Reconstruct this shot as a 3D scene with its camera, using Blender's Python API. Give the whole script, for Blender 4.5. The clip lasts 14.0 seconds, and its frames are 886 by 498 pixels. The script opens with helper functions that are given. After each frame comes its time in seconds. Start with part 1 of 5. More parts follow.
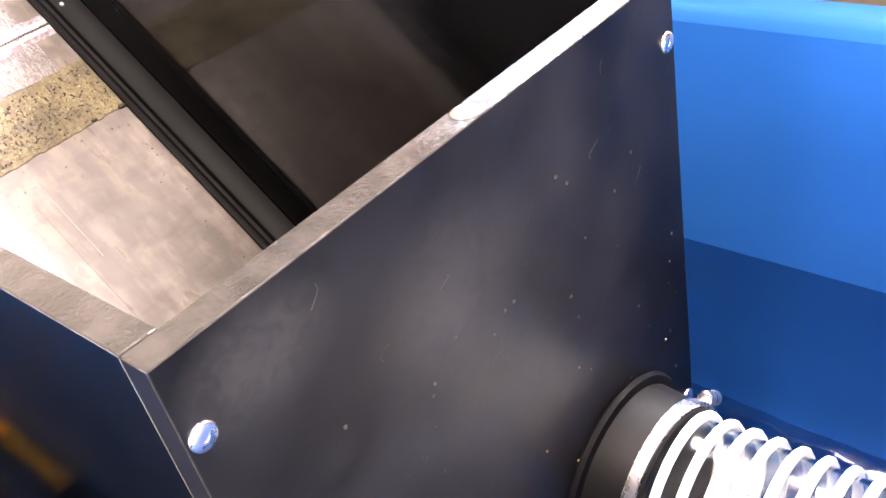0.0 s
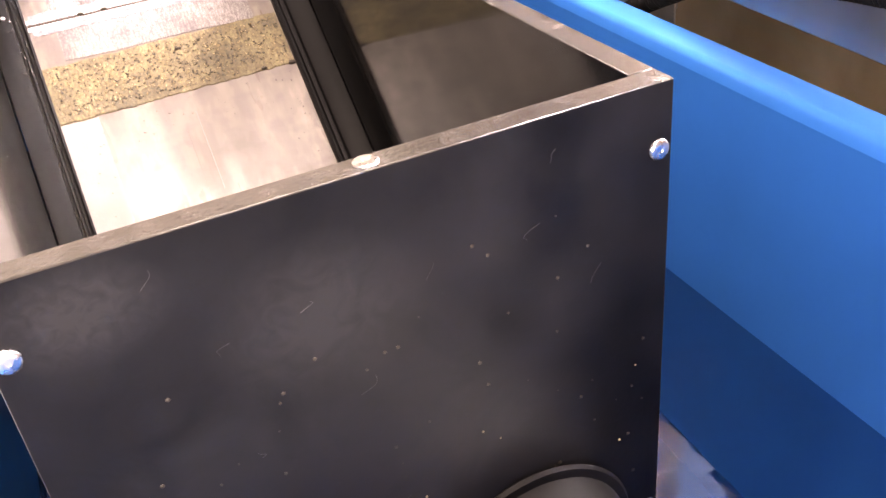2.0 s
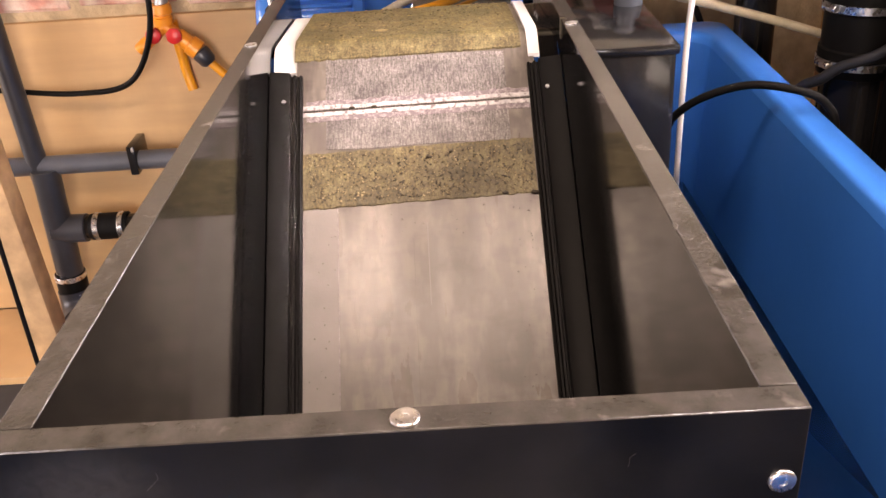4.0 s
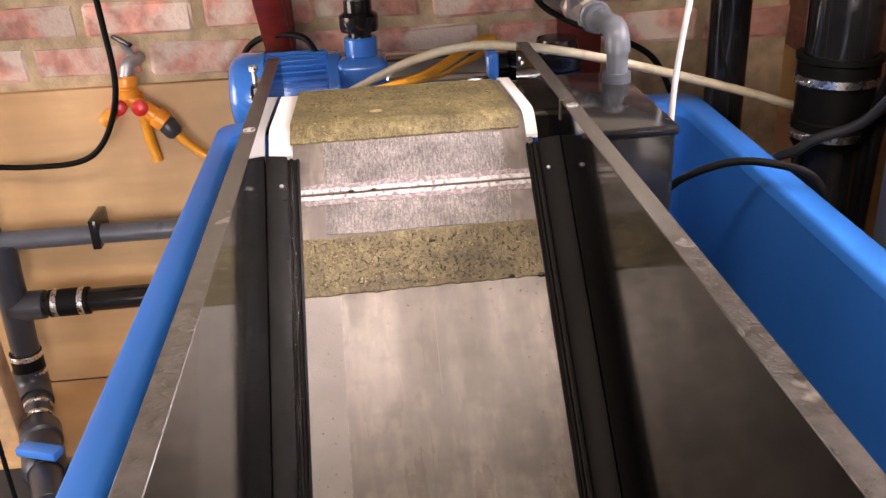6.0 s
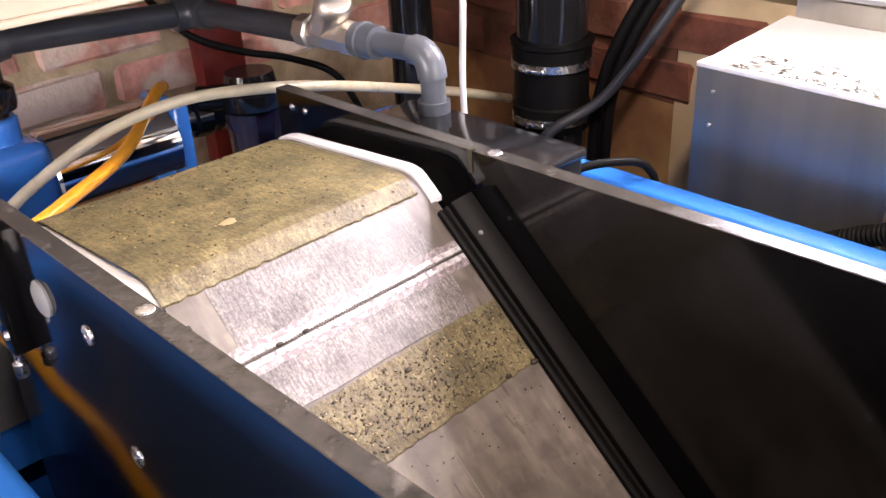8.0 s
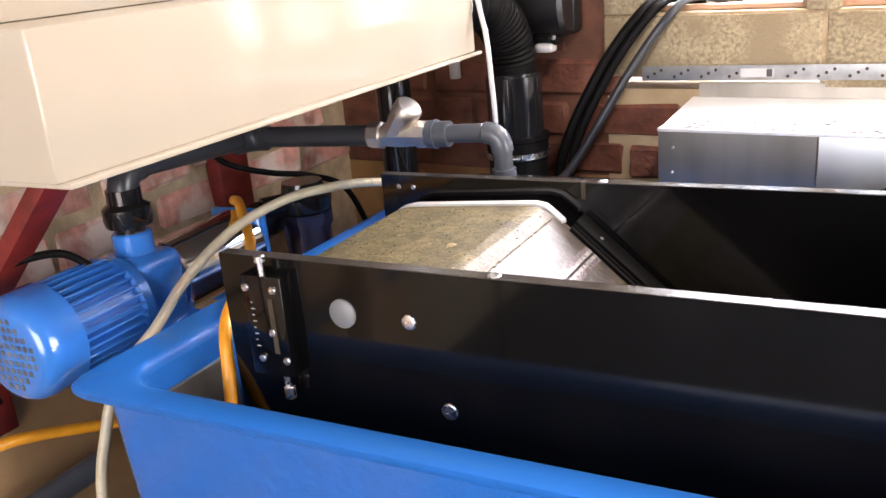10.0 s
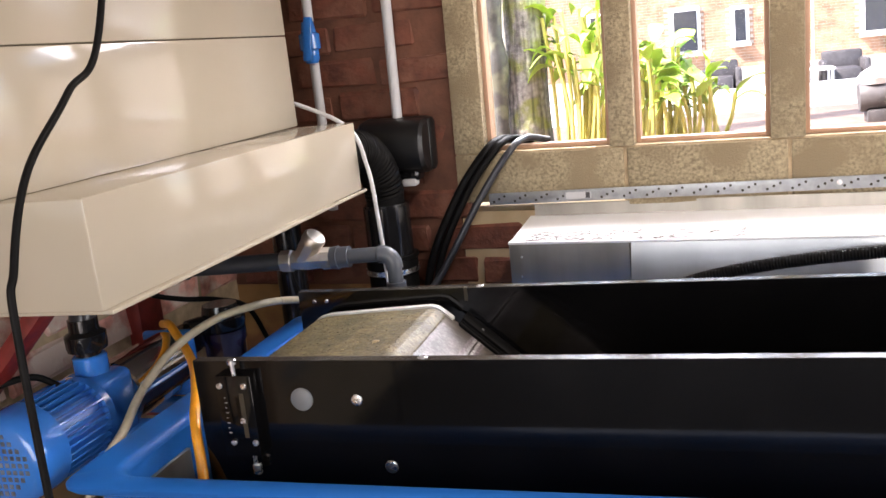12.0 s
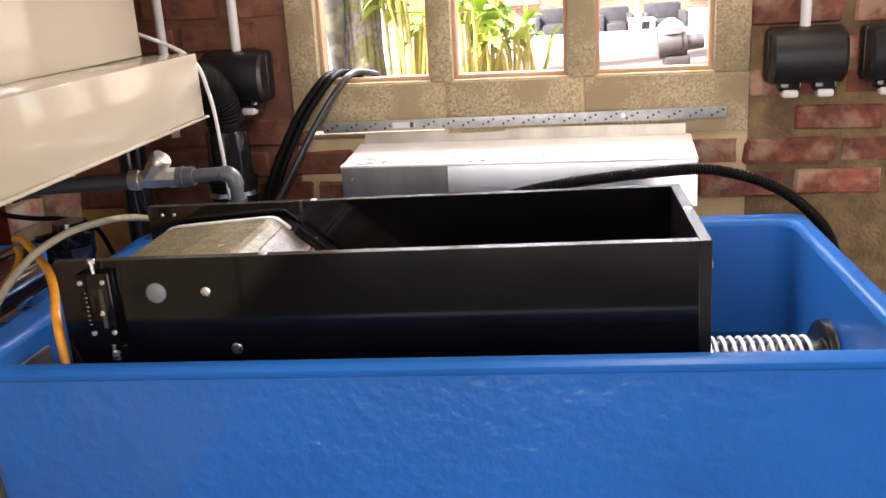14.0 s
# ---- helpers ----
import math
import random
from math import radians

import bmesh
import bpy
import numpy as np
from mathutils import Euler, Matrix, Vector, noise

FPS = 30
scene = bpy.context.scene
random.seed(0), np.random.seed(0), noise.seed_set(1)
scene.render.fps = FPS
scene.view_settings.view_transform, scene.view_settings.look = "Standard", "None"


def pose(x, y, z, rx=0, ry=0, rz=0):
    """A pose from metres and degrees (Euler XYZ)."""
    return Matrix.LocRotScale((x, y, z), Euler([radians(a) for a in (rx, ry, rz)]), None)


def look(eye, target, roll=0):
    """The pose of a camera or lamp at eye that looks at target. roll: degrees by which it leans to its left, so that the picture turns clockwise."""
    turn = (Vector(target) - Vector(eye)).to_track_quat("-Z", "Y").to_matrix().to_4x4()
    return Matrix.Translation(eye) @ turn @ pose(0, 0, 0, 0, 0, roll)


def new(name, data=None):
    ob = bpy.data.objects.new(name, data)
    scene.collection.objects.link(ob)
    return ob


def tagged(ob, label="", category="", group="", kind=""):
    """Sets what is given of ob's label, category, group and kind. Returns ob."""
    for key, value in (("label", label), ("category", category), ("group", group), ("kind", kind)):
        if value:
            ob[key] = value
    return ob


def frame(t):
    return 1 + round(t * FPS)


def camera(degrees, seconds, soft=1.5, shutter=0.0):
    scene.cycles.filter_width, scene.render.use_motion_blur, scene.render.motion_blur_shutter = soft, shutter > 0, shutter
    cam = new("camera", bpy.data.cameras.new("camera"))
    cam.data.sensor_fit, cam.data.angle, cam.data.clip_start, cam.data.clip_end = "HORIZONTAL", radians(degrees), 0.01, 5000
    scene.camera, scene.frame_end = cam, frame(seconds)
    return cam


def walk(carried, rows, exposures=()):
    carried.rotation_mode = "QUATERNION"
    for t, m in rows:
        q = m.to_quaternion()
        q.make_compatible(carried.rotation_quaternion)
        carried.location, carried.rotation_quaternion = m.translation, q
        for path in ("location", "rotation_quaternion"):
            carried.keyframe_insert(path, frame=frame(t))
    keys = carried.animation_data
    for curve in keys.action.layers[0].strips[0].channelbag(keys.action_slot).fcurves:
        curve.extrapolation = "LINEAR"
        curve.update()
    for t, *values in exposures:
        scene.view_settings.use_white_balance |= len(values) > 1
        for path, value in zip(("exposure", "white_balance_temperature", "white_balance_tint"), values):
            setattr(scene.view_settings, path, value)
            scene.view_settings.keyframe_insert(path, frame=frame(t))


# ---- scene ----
cam = camera(51.5, 14.0)
PATH = [
    (0, (0.275, -0.095, 1.057), (-0.935, 1.021, -0.08), -13.5),
    (0.5, (0.361, -0.015, 1.07), (-1.101, 0.896, 0.053), -11.0),
    (1, (0.437, 0.037, 1.077), (-1.14, 0.657, 0.013), -9.1),
    (1.5, (0.438, 0.057, 1.067), (-1.126, 0.649, -0.03), -8.2),
    (2, (0.406, 0.071, 1.068), (-1.154, 0.71, -0.008), -6.5),
    (2.5, (0.383, 0.138, 1.091), (-1.273, 0.488, 0.026), -2.5),
    (3, (0.352, 0.195, 1.095), (-1.366, 0.247, 0.072), -3.1),
    (3.5, (0.342, 0.226, 1.108), (-1.409, 0.257, 0.141), -2.8),
    (3.7, (0.344, 0.231, 1.116), (-1.415, 0.224, 0.165), -3.7),
    (5.8, (0.319, 0.185, 1.154), (-1.507, 0.22, 0.339), -2.0),
    (6, (0.304, 0.152, 1.157), (-1.507, 0.279, 0.318), -2.8),
    (6.5, (0.229, -0.005, 1.164), (-1.505, 0.51, 0.311), -2.5),
    (7, (0.127, -0.11, 1.159), (-1.444, 0.749, 0.269), -1.1),
    (7.5, (-0.001, -0.152, 1.163), (-1.483, 0.885, 0.309), -2.4),
    (8, (-0.16, -0.217, 1.18), (-1.465, 0.986, 0.257), -3.3),
    (8.5, (-0.283, -0.357, 1.165), (-1.45, 1.015, 0.295), -3.9),
    (8.7, (-0.328, -0.426, 1.164), (-1.499, 0.997, 0.389), -5.9),
    (10.8, (-0.322, -0.908, 1.228), (-1.149, 0.819, 0.649), -4.6),
    (11, (-0.307, -0.926, 1.251), (-1.111, 0.823, 0.711), -5.0),
    (11.5, (-0.297, -1.02, 1.264), (-1.063, 0.77, 0.808), -5.9),
    (12, (-0.309, -1.153, 1.267), (-0.896, 0.712, 0.847), -6.2),
    (12.5, (-0.283, -1.249, 1.269), (-0.706, 0.653, 0.821), -5.4),
    (13, (-0.25, -1.329, 1.268), (-0.561, 0.58, 0.76), -4.7),
    (13.5, (-0.238, -1.377, 1.275), (-0.513, 0.527, 0.729), -4.5),
    (14, (-0.231, -1.399, 1.267), (-0.488, 0.502, 0.701), -4.1),
]
EXPOSURES = [(0.0, 4.2, 7050, 26), (0.7, 4.05, 7300, 31), (2.0, 3.9, 7700, 32), (3.0, 2.8, 8300, 30), (3.6, 2.7, 8300, 30), (6.0, 2.62, 7500, 26), (7.5, 3.2, 7250, 25), (8.5, 2.9, 6800, 26),
             (11.0, 2.75, 6850, 18), (11.7, 2.2, 6850, 19), (12.5, 2.0, 6950, 19), (14.0, 2.15, 7250, 19)]
walk(cam, [(t, look(eye, target, roll)) for t, eye, target, roll in PATH], EXPOSURES)

# ---- daylight, lamps ----
world = bpy.data.worlds.new("sky")
world.use_nodes = True
scene.world = world
wn, wl = world.node_tree.nodes, world.node_tree.links
sky = wn.new("ShaderNodeTexSky")
sky.sky_type, sky.sun_disc = "NISHITA", False
sky.sun_elevation, sky.sun_rotation = radians(47), radians(245.7)
wl.new(sky.outputs[0], wn["Background"].inputs[0])
wn["Background"].inputs[1].default_value = 0.18


def lamp(name, kind, m, power, colour=(1, 1, 1), **opts):
    data = bpy.data.lights.new(name, kind)
    data.energy, data.color = power, colour
    for k, v in opts.items():
        if k == "size":
            data.size = v
        elif k == "size_y":
            data.shape, data.size_y = "RECTANGLE", v
        elif k == "angle":
            data.angle = v
    ob = new(name, data)
    ob.matrix_world = m
    return ob


lamp("sun", "SUN", look((0, 0, 0), (0.62, 0.28, -0.735)), 5.0, (1, 0.96, 0.9), angle=radians(0.6))
lamp("ceiling_tube_light", "AREA", pose(0.15, 0.05, 2.36), 6.3, (1.0, 0.93, 0.84), size=0.16, size_y=1.5)
lamp("window_daylight", "AREA", look((-0.35, 2.4, 2.55), (-0.35, 0.5, 0.7)), 56, (0.94, 0.97, 1.0), size=2.4, size_y=1.4)
# Two unseen fill lamps, added to brighten the room from south and east.
lamp("south_fill", "AREA", look((-0.4, -2.98, 1.05), (-0.4, 1.0, 1.05)), 9.0, (1.0, 0.95, 0.88), size=1.9, size_y=1.9)
lamp("east_fill", "AREA", look((2.97, -0.6, 1.05), (0, -0.6, 1.05)), 12.0, (1.0, 0.95, 0.88), size=1.7, size_y=1.9)


# ---- materials ----
def mat(name, colour, rough=0.5, metal=0.0, var=0.15, scale=20.0, bump=0.1, bscale=120.0, second=None, sscale=4.0,
        smin=0.45, smax=0.6, rand=0.0, coat=0.0, rvar=0.1, spec=0.5, dist=0.002):
    m = bpy.data.materials.new(name)
    m.use_nodes = True
    n, l = m.node_tree.nodes, m.node_tree.links
    b = n["Principled BSDF"]
    b.inputs["Roughness"].default_value, b.inputs["Metallic"].default_value = rough, metal
    b.inputs["Coat Weight"].default_value, b.inputs["Coat Roughness"].default_value = coat, 0.08
    b.inputs["Specular IOR Level"].default_value = spec
    co = n.new("ShaderNodeTexCoord").outputs["Object"]
    if rand:
        info = n.new("ShaderNodeObjectInfo")
        mul = n.new("ShaderNodeVectorMath")
        mul.operation = "MULTIPLY_ADD"
        cmb = n.new("ShaderNodeCombineXYZ")
        for i in range(3):
            l.new(info.outputs["Random"], cmb.inputs[i])
        l.new(cmb.outputs[0], mul.inputs[0])
        mul.inputs[1].default_value = (37, 53, 71)
        l.new(co, mul.inputs[2])
        co = mul.outputs[0]

    def tex(sc, detail=5):
        t = n.new("ShaderNodeTexNoise")
        t.inputs["Scale"].default_value, t.inputs["Detail"].default_value = sc, detail
        l.new(co, t.inputs["Vector"])
        return t.outputs["Fac"]

    def ramp(fac, a, b_, lo, hi):
        r = n.new("ShaderNodeValToRGB")
        r.color_ramp.elements[0].position, r.color_ramp.elements[1].position = lo, hi
        r.color_ramp.elements[0].color, r.color_ramp.elements[1].color = (*a, 1), (*b_, 1)
        l.new(fac, r.inputs[0])
        return r.outputs[0]

    lo = tuple(c * (1 - var) for c in colour)
    hi = tuple(min(1, c * (1 + var)) for c in colour)
    col = ramp(tex(scale), lo, hi, 0.3, 0.7)
    if second:
        mx = n.new("ShaderNodeMixRGB")
        l.new(ramp(tex(sscale, 8), (0, 0, 0), (1, 1, 1), smin, smax), mx.inputs[0])
        l.new(col, mx.inputs[1])
        mx.inputs[2].default_value = (*second, 1)
        col = mx.outputs[0]
    if rand:
        hsv = n.new("ShaderNodeHueSaturation")
        mr = n.new("ShaderNodeMapRange")
        mr.inputs["To Min"].default_value, mr.inputs["To Max"].default_value = 1 - rand, 1 + rand
        l.new(info.outputs["Random"], mr.inputs["Value"])
        l.new(mr.outputs[0], hsv.inputs["Value"])
        l.new(col, hsv.inputs["Color"])
        col = hsv.outputs[0]
    l.new(col, b.inputs["Base Color"])
    if rvar:
        mr2 = n.new("ShaderNodeMapRange")
        mr2.inputs["To Min"].default_value, mr2.inputs["To Max"].default_value = max(0.02, rough - rvar), min(1, rough + rvar)
        l.new(tex(scale * 0.4 + 1), mr2.inputs["Value"])
        l.new(mr2.outputs[0], b.inputs["Roughness"])
    if bump:
        bp = n.new("ShaderNodeBump")
        bp.inputs["Strength"].default_value, bp.inputs["Distance"].default_value = bump, dist
        l.new(tex(bscale, 6), bp.inputs["Height"])
        l.new(bp.outputs[0], b.inputs["Normal"])
    return m


def overlay(m, scale, lo, hi, dark, light=1.0, detail=4, wave=None):
    """Streaks or blotches of their own scale over a base colour."""
    n, l = m.node_tree.nodes, m.node_tree.links
    b = n["Principled BSDF"]
    mp, tx, rp, mx = n.new("ShaderNodeMapping"), n.new("ShaderNodeTexNoise"), n.new("ShaderNodeValToRGB"), n.new("ShaderNodeMixRGB")
    l.new(n.new("ShaderNodeTexCoord").outputs["Object"], mp.inputs["Vector"])
    mp.inputs["Scale"].default_value = scale
    l.new(mp.outputs[0], tx.inputs["Vector"])
    tx.inputs["Scale"].default_value, tx.inputs["Detail"].default_value = 1.0, detail
    l.new(tx.outputs["Fac"], rp.inputs[0])
    rp.color_ramp.elements[0].position, rp.color_ramp.elements[1].position = lo, hi
    rp.color_ramp.elements[0].color, rp.color_ramp.elements[1].color = (dark, dark, dark, 1), (light, light, light, 1)
    mx.blend_type, mx.inputs[0].default_value = "MULTIPLY", 1.0
    l.new(b.inputs["Base Color"].links[0].from_socket, mx.inputs[1])
    l.new(rp.outputs[0], mx.inputs[2])
    l.new(mx.outputs[0], b.inputs["Base Color"])
    if wave:
        mr = n.new("ShaderNodeMapRange")
        mr.inputs["To Min"].default_value, mr.inputs["To Max"].default_value = wave
        mr.inputs["From Min"].default_value, mr.inputs["From Max"].default_value = 0.3, 0.7
        l.new(tx.outputs["Fac"], mr.inputs["Value"])
        l.new(mr.outputs[0], b.inputs["Roughness"])
    return m


def dust_and_glow(m, centre, size, colour, scale=14.0):
    """A paler patch round a point, broken up by noise: dry dusty smears and painted glow."""
    n, l = m.node_tree.nodes, m.node_tree.links
    b = n["Principled BSDF"]
    mp, gr, tx, ad, rp, mx = n.new("ShaderNodeMapping"), n.new("ShaderNodeTexGradient"), n.new("ShaderNodeTexNoise"), n.new("ShaderNodeMath"), n.new("ShaderNodeValToRGB"), n.new("ShaderNodeMixRGB")
    co_ = n.new("ShaderNodeTexCoord").outputs["Object"]
    mp.inputs["Scale"].default_value = [1 / q for q in size]
    mp.inputs["Location"].default_value = [-c / q for c, q in zip(centre, size)]
    gr.gradient_type = "SPHERICAL"
    l.new(co_, mp.inputs["Vector"])
    l.new(mp.outputs[0], gr.inputs[0])
    l.new(co_, tx.inputs["Vector"])
    tx.inputs["Scale"].default_value, tx.inputs["Detail"].default_value, tx.inputs["Distortion"].default_value = scale, 8, 1.2
    ad.operation = "MULTIPLY"
    l.new(gr.outputs["Fac"], ad.inputs[0])
    l.new(tx.outputs["Fac"], ad.inputs[1])
    rp.color_ramp.elements[0].position, rp.color_ramp.elements[1].position = 0.02, 0.40
    l.new(ad.outputs[0], rp.inputs[0])
    l.new(rp.outputs[0], mx.inputs[0])
    l.new(b.inputs["Base Color"].links[0].from_socket, mx.inputs[1])
    mx.inputs[2].default_value = (*colour, 1)
    l.new(mx.outputs[0], b.inputs["Base Color"])
    return m


def clear(name, colour, rough=0.03, ior=1.45, alpha=None):
    m = bpy.data.materials.new(name)
    m.use_nodes = True
    b = m.node_tree.nodes["Principled BSDF"]
    b.inputs["Base Color"].default_value = (*colour, 1)
    b.inputs["Roughness"].default_value, b.inputs["IOR"].default_value = rough, ior
    b.inputs["Transmission Weight"].default_value = 1.0
    return m


HDPE = mat("black_plastic_sheet", (0.0032, 0.0031, 0.0033), 0.09, spec=0.36, var=0.3, scale=9, bump=0.03, bscale=40, second=(0.0055, 0.0053, 0.0054), sscale=7, smin=0.5, smax=0.75, rvar=0.035)
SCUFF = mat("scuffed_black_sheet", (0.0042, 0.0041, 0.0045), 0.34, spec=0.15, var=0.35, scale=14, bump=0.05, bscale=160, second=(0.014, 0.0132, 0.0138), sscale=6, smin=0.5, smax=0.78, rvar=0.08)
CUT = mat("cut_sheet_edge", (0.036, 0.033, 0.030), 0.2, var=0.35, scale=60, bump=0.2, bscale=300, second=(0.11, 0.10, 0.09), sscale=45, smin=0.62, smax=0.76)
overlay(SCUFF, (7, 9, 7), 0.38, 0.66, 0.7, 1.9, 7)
# Dusty patch that also carries the panel's low reflected glow as colour.
dust_and_glow(SCUFF, (0, 0.13, 0.60), (0.3, 0.26, 0.30), (0.021, 0.020, 0.0205))
dust_and_glow(SCUFF, (0, 0.16, 0.77), (0.3, 0.07, 0.06), (0.027, 0.0255, 0.0255), 60)
dust_and_glow(SCUFF, (0, 0.045, 0.82), (0.3, 0.05, 0.035), (0.03, 0.0285, 0.0285), 90)
RUBBER = mat("black_rubber", (0.0055, 0.0053, 0.0053), 0.5, spec=0.09, var=0.3, bump=0.1)
BLACK = mat("black_moulded_plastic", (0.010, 0.010, 0.011), 0.12, var=0.3, bump=0.03)
MATTBLACK = mat("matt_black_plastic", (0.008, 0.008, 0.0085), 0.36, var=0.2, bump=0.15, bscale=500)
PIPEGREY = mat("grey_pvc", (0.078, 0.087, 0.104), 0.3, var=0.12, bump=0.03)
DARKGREY = mat("dark_grey_pvc", (0.03, 0.033, 0.04), 0.32, var=0.2, bump=0.03)
BLUE = mat("blue_gelcoat", (0.012, 0.132, 0.465), 0.36, var=0.1, scale=3, bump=0.10, bscale=22, coat=0.0, rvar=0.05, dist=0.004, spec=0.25)
BLUEROUGH = mat("wavy_blue_laminate", (0.013, 0.130, 0.470), 0.24, var=0.08, scale=3, bump=0.9, bscale=36, coat=0.4, rvar=0.05, dist=0.005)
BLUEPAINT = mat("blue_pump_paint", (0.028, 0.195, 0.62), 0.2, var=0.1, bump=0.05, bscale=200, coat=0.9)
CREAM = mat("cream_plastic", (0.43, 0.38, 0.30), 0.1, var=0.04, scale=3, bump=0.03, bscale=8, rvar=0.05, dist=0.004)
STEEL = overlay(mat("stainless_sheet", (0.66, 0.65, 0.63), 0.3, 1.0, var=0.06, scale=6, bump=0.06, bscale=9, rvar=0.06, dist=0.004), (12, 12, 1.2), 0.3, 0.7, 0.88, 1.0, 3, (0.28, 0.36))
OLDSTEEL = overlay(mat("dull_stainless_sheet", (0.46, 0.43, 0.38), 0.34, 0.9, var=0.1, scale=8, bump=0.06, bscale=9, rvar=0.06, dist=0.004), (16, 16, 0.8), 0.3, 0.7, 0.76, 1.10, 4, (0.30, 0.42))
# Cover top and lips: window daylight put into a near-white base colour.
STEELTOP = mat("daylit_stainless_top", (0.92, 0.92, 0.92), 0.45, 0.25, var=0.08, scale=6, bump=0.05, bscale=12, rvar=0.1, dist=0.003)
CHROME = mat("polished_steel", (0.75, 0.75, 0.76), 0.08, 1.0, var=0.05, bump=0.02, rvar=0.03)
BOLT = mat("bright_bolt_steel", (0.72, 0.72, 0.73), 0.28, 1.0, var=0.15, scale=300, bump=0.1, bscale=500)
GALV = mat("galvanised_steel", (0.36, 0.37, 0.38), 0.42, 0.7, var=0.15, scale=60, bump=0.05)
BRASS = mat("nickel_plated_brass", (0.68, 0.63, 0.57), 0.42, 1.0, var=0.1, bump=0.08)
MESH = mat("woven_filter_mesh", (0.175, 0.150, 0.130), 0.32, var=0.14, scale=14, bump=0.2, bscale=900, second=(0.10, 0.083, 0.068), sscale=11, smin=0.48, smax=0.66, dist=0.0005, rvar=0.12)
STAIN = mat("stained_filter_mesh", (0.25, 0.23, 0.225), 0.42, var=0.3, scale=700, bump=0.3, bscale=900, second=(0.135, 0.12, 0.112), sscale=420, smin=0.40, smax=0.66, dist=0.0006)
TAPE = mat("pale_mesh_hem", (0.225, 0.205, 0.19), 0.42, var=0.1, scale=30, bump=0.1, bscale=400)
WHITE = mat("white_plastic", (0.78, 0.78, 0.78), 0.35, var=0.05, bump=0.03)
overlay(MESH, (5, 55, 5), 0.3, 0.7, 0.78, 1.12, 3)
overlay(MESH, (60, 22, 60), 0.36, 0.5, 0.80, 1.0, 6)
overlay(MESH, (9, 34, 9), 0.46, 0.56, 0.84, 1.10, 8, (0.36, 0.24))
overlay(MESH, (28, 60, 28), 0.48, 0.58, 0.86, 1.12, 9)
overlay(STAIN, (26, 20, 26), 0.36, 0.58, 0.55, 1.0, 8)
overlay(STAIN, (110, 480, 110), 0.38, 0.6, 0.62, 1.22, 4)
SLUDGE = mat("wet_sludge", (0.122, 0.096, 0.042), 0.5, var=0.5, scale=330, bump=0.5, bscale=600, second=(0.185, 0.152, 0.072), sscale=60, smin=0.45, smax=0.65, rvar=0.2, dist=0.0008)
overlay(SLUDGE, (26, 14, 26), 0.36, 0.6, 0.66, 1.12, 6)
overlay(SLUDGE, (420, 420, 420), 0.34, 0.6, 0.62, 1.12, 3)
overlay(SLUDGE, (70, 300, 70), 0.40, 0.62, 0.78, 1.22, 5)
CREASE = mat("darkened_mesh_crease", (0.085, 0.07, 0.058), 0.4, var=0.2)
BITD = mat("dark_debris_and_recess", (0.030, 0.022, 0.011), 0.5, var=0.4)
BITL = mat("pale_debris", (0.33, 0.255, 0.14), 0.5, var=0.3)
YELLOW = mat("yellow_hose_plastic", (0.80, 0.33, 0.02), 0.32, var=0.1, scale=40, bump=0.05)
ORANGE = mat("orange_connector", (0.85, 0.30, 0.03), 0.35, var=0.08, bump=0.05)
RED = mat("red_plastic", (0.6, 0.02, 0.02), 0.35, var=0.08, bump=0.05)
REDPAINT = mat("red_oxide_paint", (0.16, 0.014, 0.010), 0.5, var=0.3, scale=30, bump=0.2)
BRAID = mat("clear_braided_hose", (0.50, 0.44, 0.31), 0.3, var=0.12, scale=60, bump=0.2, bscale=300)
PALEGREY = mat("pale_grey_plastic", (0.55, 0.55, 0.56), 0.4, var=0.05)
PLY = mat("plywood_board", (0.57, 0.355, 0.17), 0.55, var=0.12, scale=7, bump=0.12, bscale=60, second=(0.52, 0.31, 0.14), sscale=3)
overlay(PLY, (9, 3.0, 30), 0.3, 0.7, 0.90, 1.05, 4)
overlay(PLY, (3, 4, 1.5), 0.35, 0.6, 0.86, 1.03, 5)
TIMBER = mat("rough_sawn_timber", (0.5, 0.32, 0.17), 0.65, var=0.25, scale=25, bump=0.4, bscale=80)
# West brick raised, window-wall mortar lowered: part of each wall's light as colour.
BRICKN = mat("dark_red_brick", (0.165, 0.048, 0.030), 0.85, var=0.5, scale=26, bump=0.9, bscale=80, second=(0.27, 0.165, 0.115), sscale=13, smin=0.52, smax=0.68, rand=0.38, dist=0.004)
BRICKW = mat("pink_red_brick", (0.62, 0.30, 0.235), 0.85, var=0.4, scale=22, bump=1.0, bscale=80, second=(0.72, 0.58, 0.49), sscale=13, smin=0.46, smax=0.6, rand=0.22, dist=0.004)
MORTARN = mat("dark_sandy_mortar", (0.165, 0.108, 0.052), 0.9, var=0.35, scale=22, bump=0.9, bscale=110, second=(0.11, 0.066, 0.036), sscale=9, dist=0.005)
OCHRE = mat("ochre_stained_wall", (0.36, 0.20, 0.07), 0.8, var=0.25, scale=8, bump=0.4, bscale=70, second=(0.22, 0.10, 0.045), sscale=7)
TANWALL = mat("tan_rendered_wall", (0.50, 0.37, 0.22), 0.85, var=0.15, scale=6, bump=0.3, bscale=90, second=(0.40, 0.28, 0.15), sscale=5)
MORTAR = mat("sandy_mortar", (0.46, 0.35, 0.22), 0.9, var=0.25, scale=25, bump=0.6, bscale=150, dist=0.004)
# Red-brown paint, darkened further so the colour carries the corner's shade.
PAINTJOINT = mat("red_brown_painted_joint", (0.13, 0.05, 0.028), 0.75, var=0.3, scale=20, bump=0.5, bscale=120, dist=0.003)
